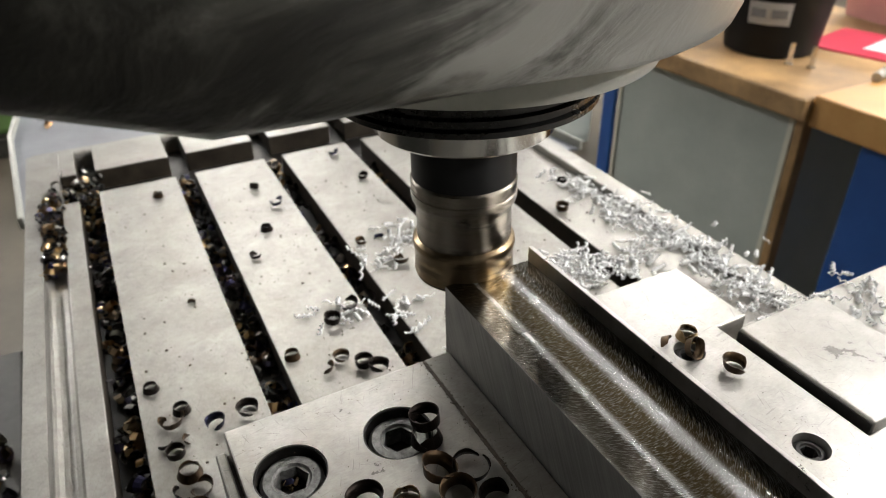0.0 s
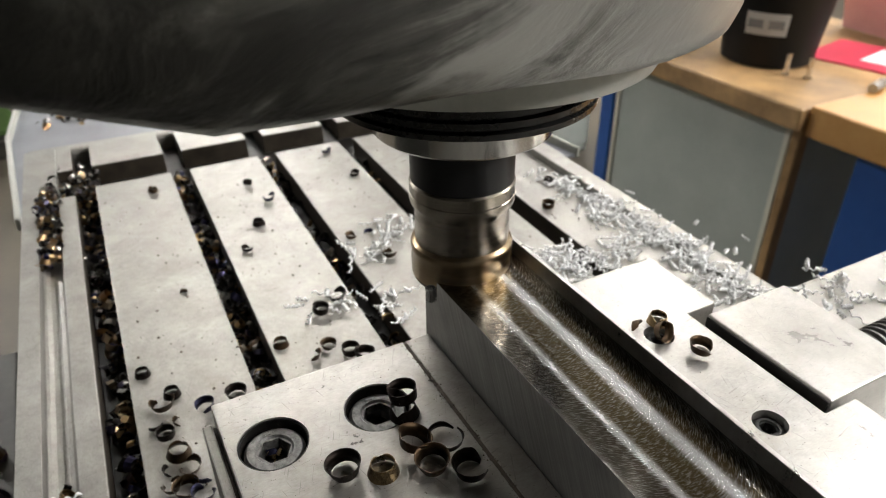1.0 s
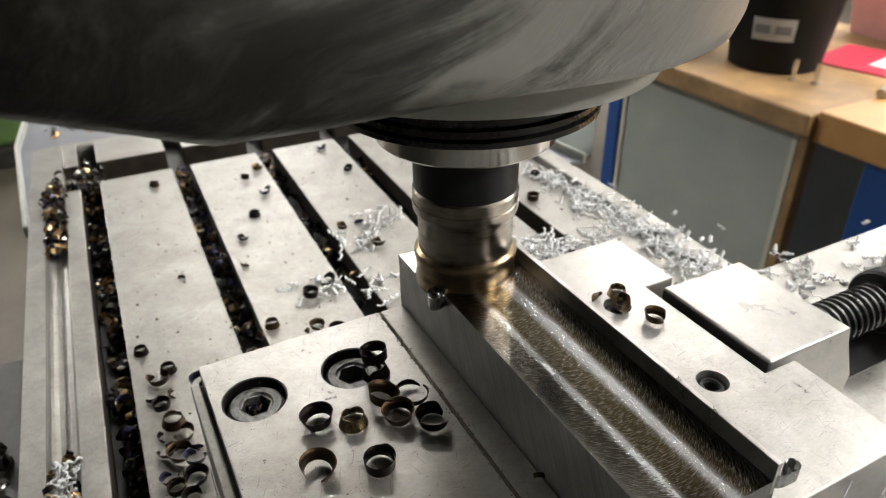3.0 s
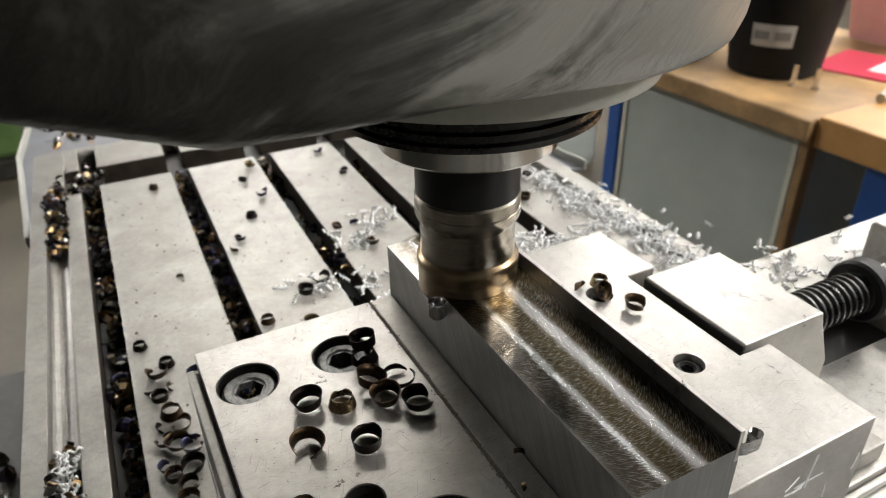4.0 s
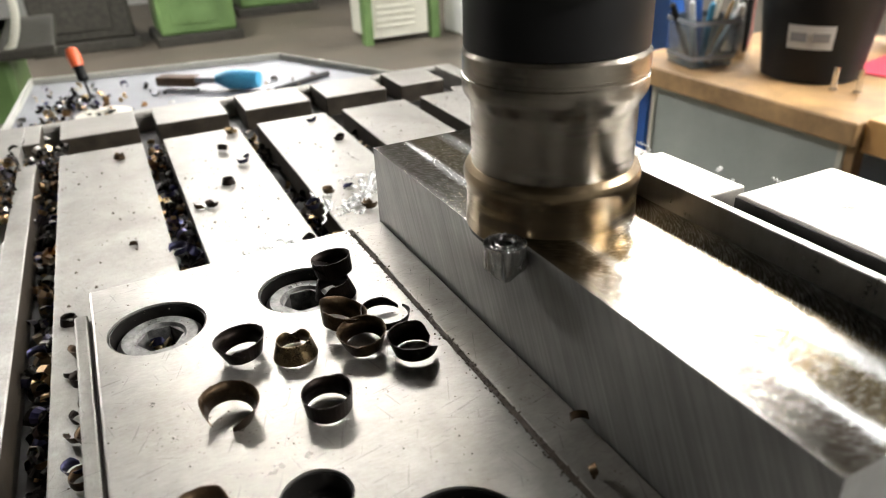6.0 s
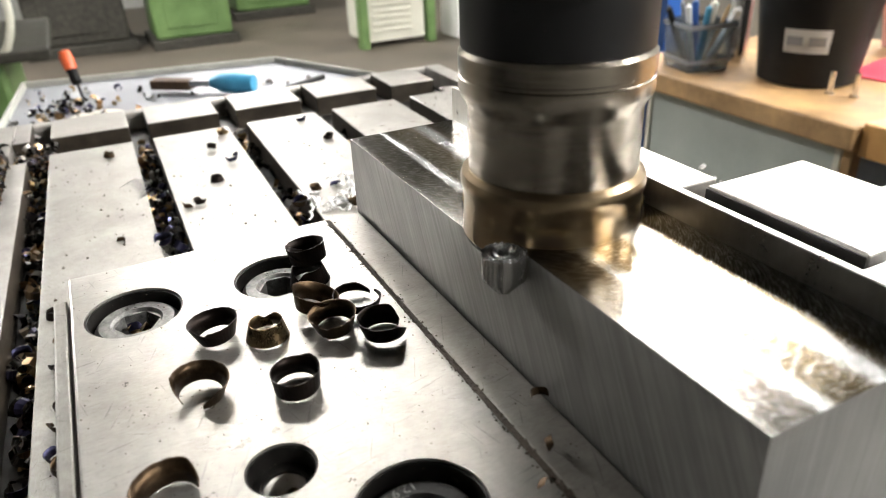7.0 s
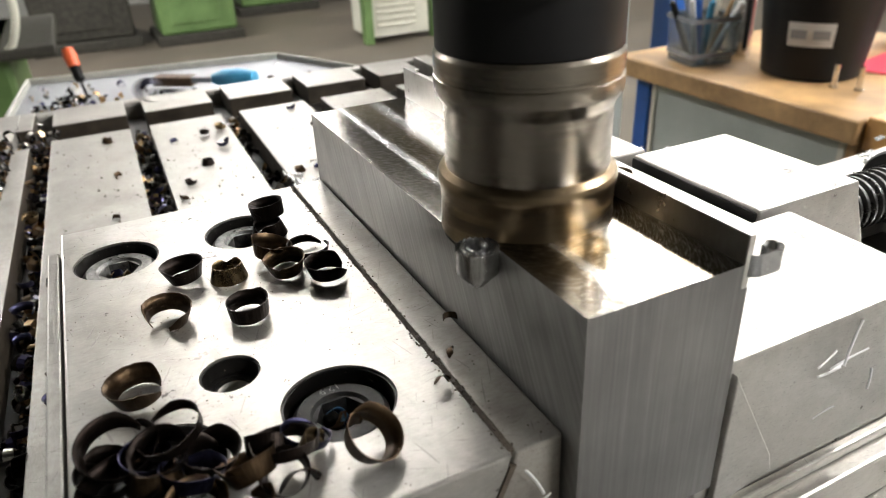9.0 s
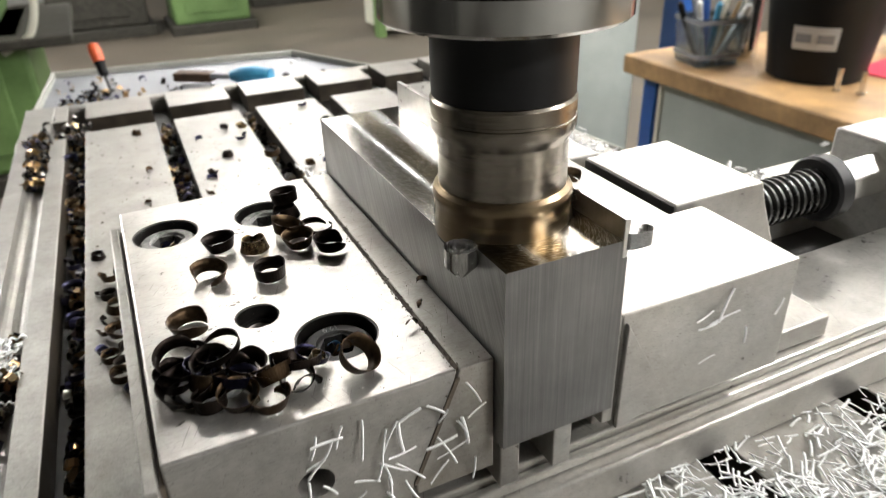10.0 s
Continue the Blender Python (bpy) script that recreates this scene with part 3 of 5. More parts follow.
def build_vise():
    v = ride(thing("machine_vise", "ground steel machine vise clamping a bar", "vise"))
    near, far = -0.1584, 0.0
    # the fixed jaw leans back under its jaw plate
    jaw = part("fixed_jaw", prism([(-0.1079, 0.0258), (-0.0475, 0.0258), (-0.0440, 0.0445), (-0.0300, VISE_TOP - 0.004), (-0.0290, VISE_TOP), (-0.1079, VISE_TOP)], near, far, 0.0007, "y"), VISE_STEEL, v)
    holes = [(-0.0924, -0.0292, 0.0124), (-0.0535, -0.0299, 0.0124), (-0.0538, -0.1266, 0.0127), (-0.0907, -0.1285, 0.0127)]
    pegs = [part("cutter", peg(x, y, 0.066, 0.1, r), DARK_BORE) for x, y, r in holes]
    pegs += [part("cutter", peg(-0.0730, -0.1045, 0.0762, 0.1, 0.0070), DARK_BORE), part("cutter", peg(-0.0730, -0.1045, 0.05, 0.1, 0.0040), DARK_BORE)]
    pegs += [part("cutter", turned(lathe([(0, 0), (0.0052, 0), (0.0052, 0.03), (0, 0.03)], 32), pose(-0.0722, near - 0.005, 0.0587, -90)), DARK_BORE)]
    cut(jaw, *pegs)
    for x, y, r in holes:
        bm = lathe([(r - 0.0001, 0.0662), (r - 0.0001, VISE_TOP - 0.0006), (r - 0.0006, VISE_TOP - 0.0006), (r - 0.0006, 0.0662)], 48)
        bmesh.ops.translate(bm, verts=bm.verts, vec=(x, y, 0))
        part("bore_lining", bm, DARK_BORE, v, "near-black ring lining the counterbore")
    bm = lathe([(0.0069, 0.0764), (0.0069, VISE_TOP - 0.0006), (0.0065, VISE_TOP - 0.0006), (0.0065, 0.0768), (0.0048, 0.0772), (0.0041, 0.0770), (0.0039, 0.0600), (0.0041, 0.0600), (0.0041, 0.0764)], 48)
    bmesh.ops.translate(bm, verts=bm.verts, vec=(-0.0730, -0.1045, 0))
    part("bore_lining", bm, DARK_BORE, v, "near-black ring lining the counterbore")
    part("jaw_plate", prism([(-0.0433, 0.0400), (-0.0174, 0.0400), (-0.0174, VISE_TOP), (-0.0284, VISE_TOP), (-0.0294, VISE_TOP - 0.004), (-0.0434, 0.0448)], near, far, 0.0006, "y"), PLATE_STEEL, v)
    part("dirt_seam", box(-0.0297, -0.0283, near + 0.001, far - 0.001, VISE_TOP - 0.003, VISE_TOP + 0.0001, 0), GRIME, v, "dirt packed in the joint")
    part("dirt_seam", prism([(-0.0443, 0.0445), (-0.0430, 0.0445), (-0.0284, VISE_TOP - 0.003), (-0.0299, VISE_TOP - 0.003)], near - 0.0003, near + 0.001, 0, "y"), GRIME, v, "dirt packed in the joint")
    part("side_cover", box(-0.1128, -0.1093, near - 0.004, far - 0.006, 0.0258, VISE_TOP - 0.0035, 0.0006), TABLE_STEEL, v, "rough thin side cover")
    part("dirt_seam", box(-0.1093, -0.1080, near, far - 0.006, 0.03, VISE_TOP - 0.006, 0), GRIME, v, "dirt packed in the joint")
    # the moving jaw with its plate, notched for the slide block
    jaw = part("moving_jaw", prism([(0.0280, 0.0016), (0.1057, 0.0016), (0.1057, -0.041), (0.0889, -0.041), (0.0889, -0.1095), (0.1057, -0.1095), (0.1045, near), (0.0280, near)], 0.036, VISE_TOP, 0.0008), VISE_STEEL, v)
    screws = [(0.0672, -0.0468), (0.0672, -0.1035)]
    cut(jaw, *[part("cutter", peg(x, y, 0.071, 0.1, 0.0063), DARK_BORE) for x, y in screws])
    part("jaw_plate", prism([(0.0232, 0.0400), (0.0277, 0.0400), (0.0277, VISE_TOP - 0.0003), (0.0232, VISE_TOP - 0.0003)], near - 0.0004, 0.0012, 0.0005, "y"), VISE_STEEL, v)
    part("pull_down_wedge", prism([(0.0282, 0.037), (0.0485, 0.0412), (0.0470, 0.0470), (0.0290, VISE_TOP - 0.0025)], near - 0.0022, near - 0.0002, 0.0004, "y"), VISE_STEEL, v)
    # thin black sheet added beside the slide block as the gap's shade
    part("gap_shade", box(0.0929, 0.0935, -0.1073, -0.0480, 0.0400, 0.0826, 0.0001), DARK_BORE, v, "black sheet for the shade in the slide block's gap")
    part("slide_block", prism([(0.0937, 0.030), (0.1520, 0.030), (0.1545, 0.052), (0.1440, 0.0755), (0.1415, 0.0835), (0.0937, 0.0835)], -0.1078, -0.0475, 0.0008, "y"), VISE_STEEL, v)
    # rails, joined by cross bars, with a stepped outer edge
    for name, y0, y1 in (("base_rail", -0.150, -0.092), ("base_rail", -0.052, 0.0)):
        part(name, box(-0.1135, 0.40, y0, y1, 0.0, 0.0256, 0.0010), VISE_STEEL, v)
    part("rail_foot", box(-0.1135, 0.40, -0.1590, -0.1502, 0.0, 0.0175, 0.0012), VISE_STEEL, v)
    part("rail_lip", box(-0.1135, 0.40, -0.1535, -0.1502, 0.0177, 0.0222, 0.0008), VISE_STEEL, v)
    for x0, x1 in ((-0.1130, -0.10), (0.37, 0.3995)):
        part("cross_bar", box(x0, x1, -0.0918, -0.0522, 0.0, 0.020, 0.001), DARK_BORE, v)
    part("bed_plate", box(-0.0995, 0.3695, -0.0915, -0.0525, 0.0, 0.0090, 0.0005), DARK_BORE, v, "dark vise bed")
    part("jaw_carrier", box(0.030, 0.150, -0.146, -0.010, 0.0258, 0.0358, 0.001), TABLE_STEEL, v)
    # the screw
    spindle = pose(0, -0.0775, 0.0520, 0, 90, 0)
    thread = [(0.0, 0.150)]
    for k in range(15):
        z = 0.150 + 0.0046 * k
        thread += [(0.0092, z), (0.0118, z + 0.0008), (0.0118, z + 0.0022), (0.0092, z + 0.0031)]
    part("lead_screw", turned(lathe(thread + [(0.0092, 0.222), (0, 0.222)], 40), spindle), THREAD_BLACK, v, "black trapezoidal lead screw")
    part("collar", turned(lathe([(0, 0.2160), (0.0160, 0.2160), (0.0172, 0.2180), (0.0172, 0.2260), (0.0150, 0.2290), (0, 0.2290)], 40), spindle), BLACK_OXIDE, v, "black rubber collar")
    part("hex_end", turned(prism([(0.0125 * math.cos(a), 0.0125 * math.sin(a)) for a in np.linspace(0, 2 * math.pi, 6, False)], 0.229, 0.262, 0.001), spindle), CHROME, v, "bright hexagon drive end")
    part("screw_bearing", box(0.262, 0.300, -0.105, -0.050, 0.0, 0.070, 0.002), VISE_STEEL, v)
    for x, y in screws:
        cap_screw(x, y, VISE_TOP - 0.0022, 0.0056, False, BLACK_SCREW)
    # far heads get the paler copy, near heads the black one
    for x, y, r in holes:
        cap_screw(x, y, VISE_TOP - 0.0028, material=SCREW_STEEL if y > -0.1 else BLACK_SCREW)
    return v


build_vise()


# ---- the work ----
def parallels():
    for y0 in (-0.0105, 0.0095):
        p = ride(thing("parallel_bar", "ground steel parallel bar under the workpiece", "parallel", "parallels under the work"))
        part("bar", box(y0 - 0.003, y0 + 0.004, -0.156, -0.002, 0.0258, 0.0506, 0.0005), VISE_STEEL, p)
    r = ride(thing("riser_block", "narrow steel riser in the vise bed", "block"))
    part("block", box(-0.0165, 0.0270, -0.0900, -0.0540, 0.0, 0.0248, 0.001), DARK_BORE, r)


parallels()
STRIPS = []
LEFT, RIGHT, FAR, NEAR = -0.0170, 0.0227, 0.0026, -0.1634


def build_work():
    w = ride(thing("workpiece", "milled rectangular steel bar clamped in the vise", "workpiece"))
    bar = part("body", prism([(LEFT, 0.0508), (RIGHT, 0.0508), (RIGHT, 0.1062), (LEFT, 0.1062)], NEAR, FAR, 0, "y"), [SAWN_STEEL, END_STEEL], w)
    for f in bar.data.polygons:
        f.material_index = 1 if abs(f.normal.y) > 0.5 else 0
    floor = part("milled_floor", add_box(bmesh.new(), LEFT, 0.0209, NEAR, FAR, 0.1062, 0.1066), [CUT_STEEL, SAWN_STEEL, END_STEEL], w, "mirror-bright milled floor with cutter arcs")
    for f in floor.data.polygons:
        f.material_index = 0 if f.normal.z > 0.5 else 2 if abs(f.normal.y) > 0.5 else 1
    part("thin_wall", box(0.0209, RIGHT, NEAR, FAR, 0.1062, 0.1182, 0.0002), WALL_STEEL, w, "thin upstanding wall left by the cutter")
    n, step = 66, (FAR - NEAR) / 66
    for k in range(n):
        y1 = FAR - k * step
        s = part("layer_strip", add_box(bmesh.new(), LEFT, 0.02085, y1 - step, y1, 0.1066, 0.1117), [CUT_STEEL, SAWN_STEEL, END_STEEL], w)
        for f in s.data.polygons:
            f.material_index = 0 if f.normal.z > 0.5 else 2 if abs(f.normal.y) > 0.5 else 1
        STRIPS.append((s, (0.01824 - (y1 - 0.5 * step)) / FEED))
    curl = bmesh.new()
    way = [(0.0216, NEAR + 0.0004), (0.0226, NEAR - 0.0006), (0.0242, NEAR - 0.0012), (0.0284, NEAR - 0.0013)]
    way += [(0.0290 + 0.0021 * math.sin(a), NEAR + 0.0008 - 0.0021 * math.cos(a)) for a in np.linspace(0.1, 6.9, 34)]
    rows = [[curl.verts.new((x, y, z)) for z in (0.1086, 0.1137)] for x, y in way]
    for p, q in zip(rows, rows[1:]):
        curl.faces.new((p[0], q[0], q[1], p[1])).smooth = True
    bmesh.ops.solidify(curl, geom=curl.faces[:], thickness=0.00022)
    part("burr", curl, BURR, w, "curled burr on the wall's end")
    return w


# ---- chips ----
def strip_curl(bm, r, h, flare, sweep, seg, thick, grow=0.0, wobble=0.0, pitch=0.0, tear=0.0, facets=False):
    """A ribbon rolled about z: radius r at the foot, r + flare at the top, growing and climbing as it goes round; tear: ragged upper edge and slanting ends."""
    prev = None
    for k in range(seg + 1):
        u = k / seg
        a = radians(sweep) * u
        rr = r + grow * u
        lift = wobble * math.sin(5 * a) + pitch * u
        taper = min(1.0, 0.35 + 6 * u, 0.25 + 5 * (1 - u)) if tear else 1.0
        rag = tear * (math.sin(17 * a + r * 9000) + 0.6 * math.sin(41 * a))
        ring = []
        for z, q in ((0, rr), (h * taper + rag, rr + flare * taper)):
            for d in (0, thick):
                ring.append(bm.verts.new(((q + d) * math.cos(a), (q + d) * math.sin(a), z + lift)))
        if prev:
            for i, j in ((0, 1), (1, 3), (3, 2), (2, 0)):
                f = bm.faces.new((prev[i], prev[j], ring[j], ring[i]))
                f.smooth = (i == 2 or i == 1 and not facets)
        else:
            bm.faces.new((ring[0], ring[1], ring[3], ring[2]))
        prev = ring
    bm.faces.new((prev[0], prev[2], prev[3], prev[1]))


build_work()
TEMPER = {"bright": BRIGHT_BLUE, "bronze": BRONZE, "straw": STRAW, "blued": BLUED, "smoked": SMOKED}
CHIP_MESHES = {}


def chip_mesh(colour, form):
    """Curl forms: 0 cone standing on its wide end, 1 open flared C, 2 tall drum, 3 wide ring, 4 short arc, 5 flared bowl, 6 narrow ring."""
    key = (colour, form)
    if key not in CHIP_MESHES:
        bm = bmesh.new()
        r, h, flare, sweep, grow, pitch = ((0.0053, 0.0048, -0.0013, 405, 0.0003, 0.0004), (0.0043, 0.0044, 0.0015, 305, 0.0005, 0.0009), (0.0045, 0.0046, 0.0004, 500, 0.0005, 0.0010),
                                           (0.0072, 0.0050, 0.0016, 372, 0.0008, 0.0014), (0.0042, 0.0036, 0.0006, 150, 0.0, 0.0), (0.0042, 0.0044, 0.0015, 430, 0.0005, 0.0012),
                                           (0.0062, 0.0026, 0.0004, 350, 0.0006, 0.0010))[form]
        strip_curl(bm, r, h, flare, sweep, 16 if form == 4 else 44, 0.00020, grow, 0.0, pitch, 0.00007, True)
        me = bpy.data.meshes.new("steel_chip")
        bm.to_mesh(me), bm.free()
        me.materials.append(TEMPER[colour])
        CHIP_MESHES[key] = me
    return CHIP_MESHES[key]


WORDS = ("conical %s steel chip", "open %s steel chip curl", "tightly rolled %s steel chip", "wide %s steel chip ring", "short arc of %s steel chip", "flared bowl of %s steel chip", "narrow ring of %s steel chip")
HUES = {"bright": "bright blue", "bronze": "bronze tempered", "straw": "straw yellow", "blued": "blue tempered", "smoked": "blackened"}


def chip(colour, form, m, where, size=1.0):
    ob = new("steel_chip", chip_mesh(colour, form))
    tagged(ob, WORDS[form] % HUES[colour] + " lying on the " + where, "metal chip", "loose steel chips")
    ob.scale = (size,) * 3
    return ob, m


def resting(ob, x, y, base, rx, ry, rz):
    """The pose that sets a chip down on a height with this tilt and turn."""
    m = pose(0, 0, 0, rx, ry, rz) @ Matrix.Scale(ob.scale[0], 4)
    return pose(x, y, base + 0.0001 - min((m @ v.co).z for v in ob.data.vertices), rx, ry, rz)


def scatter_chips():
    rng = random.Random(4)
    colours = ("bronze", "straw", "blued", "smoked", "bright")
    # x, y, form, colour, turn, tilts, size and height above the fixed jaw
    on_jaw = [(-0.0750, -0.0535, 5, 3, 200, 6, 4, 1.0, 0), (-0.0640, -0.0592, 0, 1, 60, 0, 0, 0.95, 0), (-0.0508, -0.0540, 5, 0, 150, 10, -16, 1.0, 0), (-0.0482, -0.0648, 5, 0, 200, 0, 5, 0.98, 0),
              (-0.0395, -0.0565, 6, 3, 30, 5, 0, 0.90, 0.0008), (-0.0382, -0.0725, 1, 3, 20, 0, 0, 1.05, 0), (-0.0825, -0.0750, 1, 0, 262, -4, 5, 1.0, 0), (-0.0632, -0.0822, 2, 3, 335, 4, 0, 1.02, 0),
              (-0.0925, -0.1032, 1, 0, 18, 0, -4, 1.08, 0),
              # the tangle over the near screws
              (-0.0975, -0.1260, 3, 3, 40, 16, -12, 0.80, 0.0030), (-0.0875, -0.1285, 6, 3, 130, -12, 8, 0.92, 0.0052), (-0.0975, -0.1345, 3, 3, 250, 4, 6, 0.82, 0), (-0.0925, -0.1345, 0, 0, 20, -6, 8, 0.92, 0.0008),
              (-0.0865, -0.1375, 3, 2, 100, 18, 10, 0.66, 0.0006), (-0.0755, -0.1425, 5, 0, 180, 34, 10, 0.95, 0), (-0.0685, -0.1390, 6, 3, 205, 16, -14, 0.95, 0.0010), (-0.0545, -0.1440, 5, 0, 80, 30, -24, 1.0, 0),
              (-0.0640, -0.1420, 4, 1, 60, 40, 20, 0.95, 0), (-0.0715, -0.1365, 4, 3, 160, 50, 0, 1.0, 0.0010), (-0.0900, -0.1315, 5, 3, 290, 12, 14, 0.92, 0.0030), (-0.0790, -0.1490, 1, 0, 120, 0, 0, 0.9, 0), (-0.0645, -0.1365, 6, 2, 40, 10, 18, 0.72, 0.0004),
              (-0.0690, -0.1475, 4, 3, 20, 60, 0, 0.9, 0), (-0.0930, -0.1425, 2, 3, 200, 8, 0, 0.85, 0), (-0.0825, -0.1335, 5, 3, 60, 12, 0, 0.95, 0.0010), (-0.0700, -0.1440, 5, 3, 300, 20, 20, 0.8, 0), (-0.0940, -0.1300, 2, 2, 30, 10, 10, 0.9, 0.0010),
              (-0.1010, -0.1290, 5, 3, 100, 10, -10, 0.95, 0), (-0.0865, -0.1440, 5, 0, 10, 16, 0, 0.9, 0)]
    for x, y, form, c, turn, rx, ry, size, high in on_jaw:
        ob, m = chip(colours[c], form, Matrix(), "fixed jaw", size)
        ride(ob, resting(ob, x, y, VISE_TOP + high, rx, ry, turn))
    # two tall ones stacked by the far screw
    for x, y, high, form, c, rx, ry, rz in ((-0.0465, -0.0385, 0.0, 0, 3, 3, 4, 200), (-0.0455, -0.0365, 0.0052, 2, 3, -6, 8, 90)):
        ob, m = chip(colours[c], form, Matrix(), "fixed jaw")
        ride(ob, resting(ob, x, y, VISE_TOP + high, rx, ry, rz))
    # chips in the sockets
    for x, y, z, form, c, rx, ry, rz in ((-0.0944, -0.0292, VISE_TOP - 0.0075, 4, 1, 20, 60, 30), (-0.0910, -0.0300, VISE_TOP - 0.0075, 4, 1, 60, 40, 80), (-0.0925, -0.0270, VISE_TOP - 0.0075, 4, 2, 40, 20, 150),
                                         (-0.0555, -0.1250, VISE_TOP - 0.0065, 4, 4, 50, 40, 10), (-0.0525, -0.1280, VISE_TOP - 0.0070, 4, 4, 30, 70, 80), (-0.0535, -0.1240, VISE_TOP - 0.0070, 4, 0, 20, 50, 200),
                                         (-0.0920, -0.1285, VISE_TOP - 0.0080, 0, 1, 30, 10, 0), (-0.0730, -0.1045, VISE_TOP - 0.0100, 4, 1, 30, 50, 0)):
        ob, m = chip(colours[c], form, pose(x, y, z, rx, ry, rz), "vise screw", 0.6 if form == 4 else 1.0)
        ride(ob, m)
    for x, y, form, c, rx, ry, rz, size in ((0.0600, -0.0395, 4, 0, 70, 0, 40, 0.9), (0.0655, -0.0475, 5, 0, 64, -8, 20, 0.78), (0.0725, -0.0400, 0, 1, 0, 0, 200, 0.82), (0.0744, -0.0630, 1, 0, 0, 4, 330, 0.86)):
        ob, m = chip(colours[c], form, Matrix(), "moving jaw", size)
        ride(ob, resting(ob, x, y, VISE_TOP, rx, ry, rz))
    land_a = [(-0.0910, 0.3713), (-0.0173, 0.3469), (-0.0085, 0.3110), (-0.0270, 0.2750), (-0.0443, 0.2411), (0.0660, 0.3822), (0.0707, 0.3225), (-0.0966, 0.2050),
              (-0.0082, 0.1523), (-0.0232, 0.1427), (-0.0545, 0.1236), (-0.0423, 0.1045), (-0.0299, 0.1086), (-0.0203, 0.0978), (-0.0150, 0.0889), (-0.1310, 0.1346)]
    land_b = [(-0.0881, 0.0930), (-0.1191, 0.1101), (-0.1252, 0.1033), (-0.1050, 0.0900), (-0.1187, 0.0875), (-0.1310, 0.0902), (-0.1270, 0.0806), (-0.1199, 0.0520),
              (0.0287, 0.2221), (0.0422, 0.2200), (0.0437, 0.1858), (0.1860, 0.1920), (0.2130, 0.2294), (-0.1290, 0.0185), (-0.1310, 0.0262), (-0.1230, 0.0099), (-0.1147, 0.0455), (-0.1235, 0.0640), (-0.1285, 0.0560), (-0.1180, 0.0330), (-0.1240, 0.0400), (-0.1300, 0.0450), (-0.1195, 0.0210), (-0.1255, -0.0010), (-0.1200, -0.0120)]
    for x, y in land_a + land_b:
        far = y > 0.2
        size = rng.uniform(0.7, 0.9) if far else rng.uniform(0.75, 1.1)
        form = rng.choice((0, 1, 1, 2, 4))
        rx = rng.choice((0, 0, 0, 8, -10))
        ob, m = chip(rng.choice(("bronze", "smoked", "smoked", "bronze", "blued")), form, pose(x, y, 0.0003 + (0.0012 if rx else 0), rx, 0, rng.uniform(0, 360)), "milling table", size)
        ride(ob, m)
    for x, y, turn in ((-0.0325, -0.1334, 20), (-0.0262, -0.1255, 70), (-0.0192, -0.1125, 150)):
        ob, m = chip("bronze", 4, pose(x, y, VISE_TOP + 0.0008, 68, 0, turn), "jaw plate", 0.45)
        ride(ob, m)


scatter_chips()


def chip_heap(name, label, count, place, seed, sizes=(0.5, 1.0), material=None):
    """Many small curls and flakes in one mesh; place(rng) gives x, y, z."""
    rng = random.Random(seed)
    bm = bmesh.new()
    for _ in range(count):
        one = bmesh.new()
        s = rng.uniform(*sizes)
        strip_curl(one, 0.0030 * s, 0.0040 * s, 0.0008 * s, rng.choice((90, 150, 240, 340)), 7, 0.0003, 0.0004)
        turned(one, pose(*place(rng), rng.uniform(0, 360), rng.uniform(-80, 80), rng.uniform(0, 360)))
        base = [bm.verts.new(v.co) for v in one.verts]
        one.verts.index_update()
        for f in one.faces:
            bm.faces.new([base[v.index] for v in f.verts])
        one.free()
    ob = part(name, bm, material or MIXED_CHIPS)
    tagged(ob, label, "metal chips", "", "stuff")
    return ob


def fill_slots():
    for k, (c, count, far) in enumerate(((SLOTS[0], 420, 0.44), (SLOTS[1], 300, 0.43), (SLOTS[2], 110, 0.42), (SLOTS[3], 60, 0.40), (SLOTS[4], 60, 0.40))):
        def place(rng, c=c, far=far, k=k):
            y = rng.uniform(-0.25 if k == 0 else -0.02, far)
            near = k == 0 and y < 0.2
            return c + (rng.uniform(-0.001, 0.0062) if near and rng.random() < 0.8 else rng.uniform(-0.0062, 0.0062)), y, -0.0185 + abs(rng.gauss(0, 0.0048 if k < 2 else 0.003))
        ride(chip_heap("slot_chips", "mixed dark and bronze steel chips filling a table slot", count, place, 10 + k, (0.6, 1.25)), TABLE_TURN)

    def gutter(rng):
        return -0.1731 + rng.uniform(-0.006, 0.006), rng.choice((rng.uniform(0.29, 0.41), rng.gauss(0.36, 0.03))), -0.006 + abs(rng.gauss(0, 0.006))
    ride(chip_heap("gutter_chips", "bronze and blue steel chips heaped in the coolant gutter", 240, gutter, 20, (0.6, 1.1)), TABLE_TURN)

    def near_gutter(rng):
        return -0.1731 + rng.uniform(-0.006, 0.006), rng.gauss(0.02, 0.02), -0.006 + abs(rng.gauss(0, 0.004))
    ride(chip_heap("gutter_chips", "dark steel chips in the near end of the coolant gutter", 70, near_gutter, 21, (0.6, 1.1)), TABLE_TURN)

    def cross(rng):
        return rng.uniform(-0.165, -0.135), rng.uniform(0.40, 0.45), -0.016 + abs(rng.gauss(0, 0.007))
    ride(chip_heap("slot_chips", "bronze steel chips heaped in the cross channel", 150, cross, 22, (0.6, 1.1)), TABLE_TURN)

    def guard(rng):
        return rng.uniform(-0.31, -0.23), rng.uniform(-0.5, 0.25), TABLE_Z - 0.111 + abs(rng.gauss(0, 0.008))
    chip_heap("guard_chips", "grey and dark steel chips on the splash guard", 500, guard, 23, (0.8, 1.6))


fill_slots()


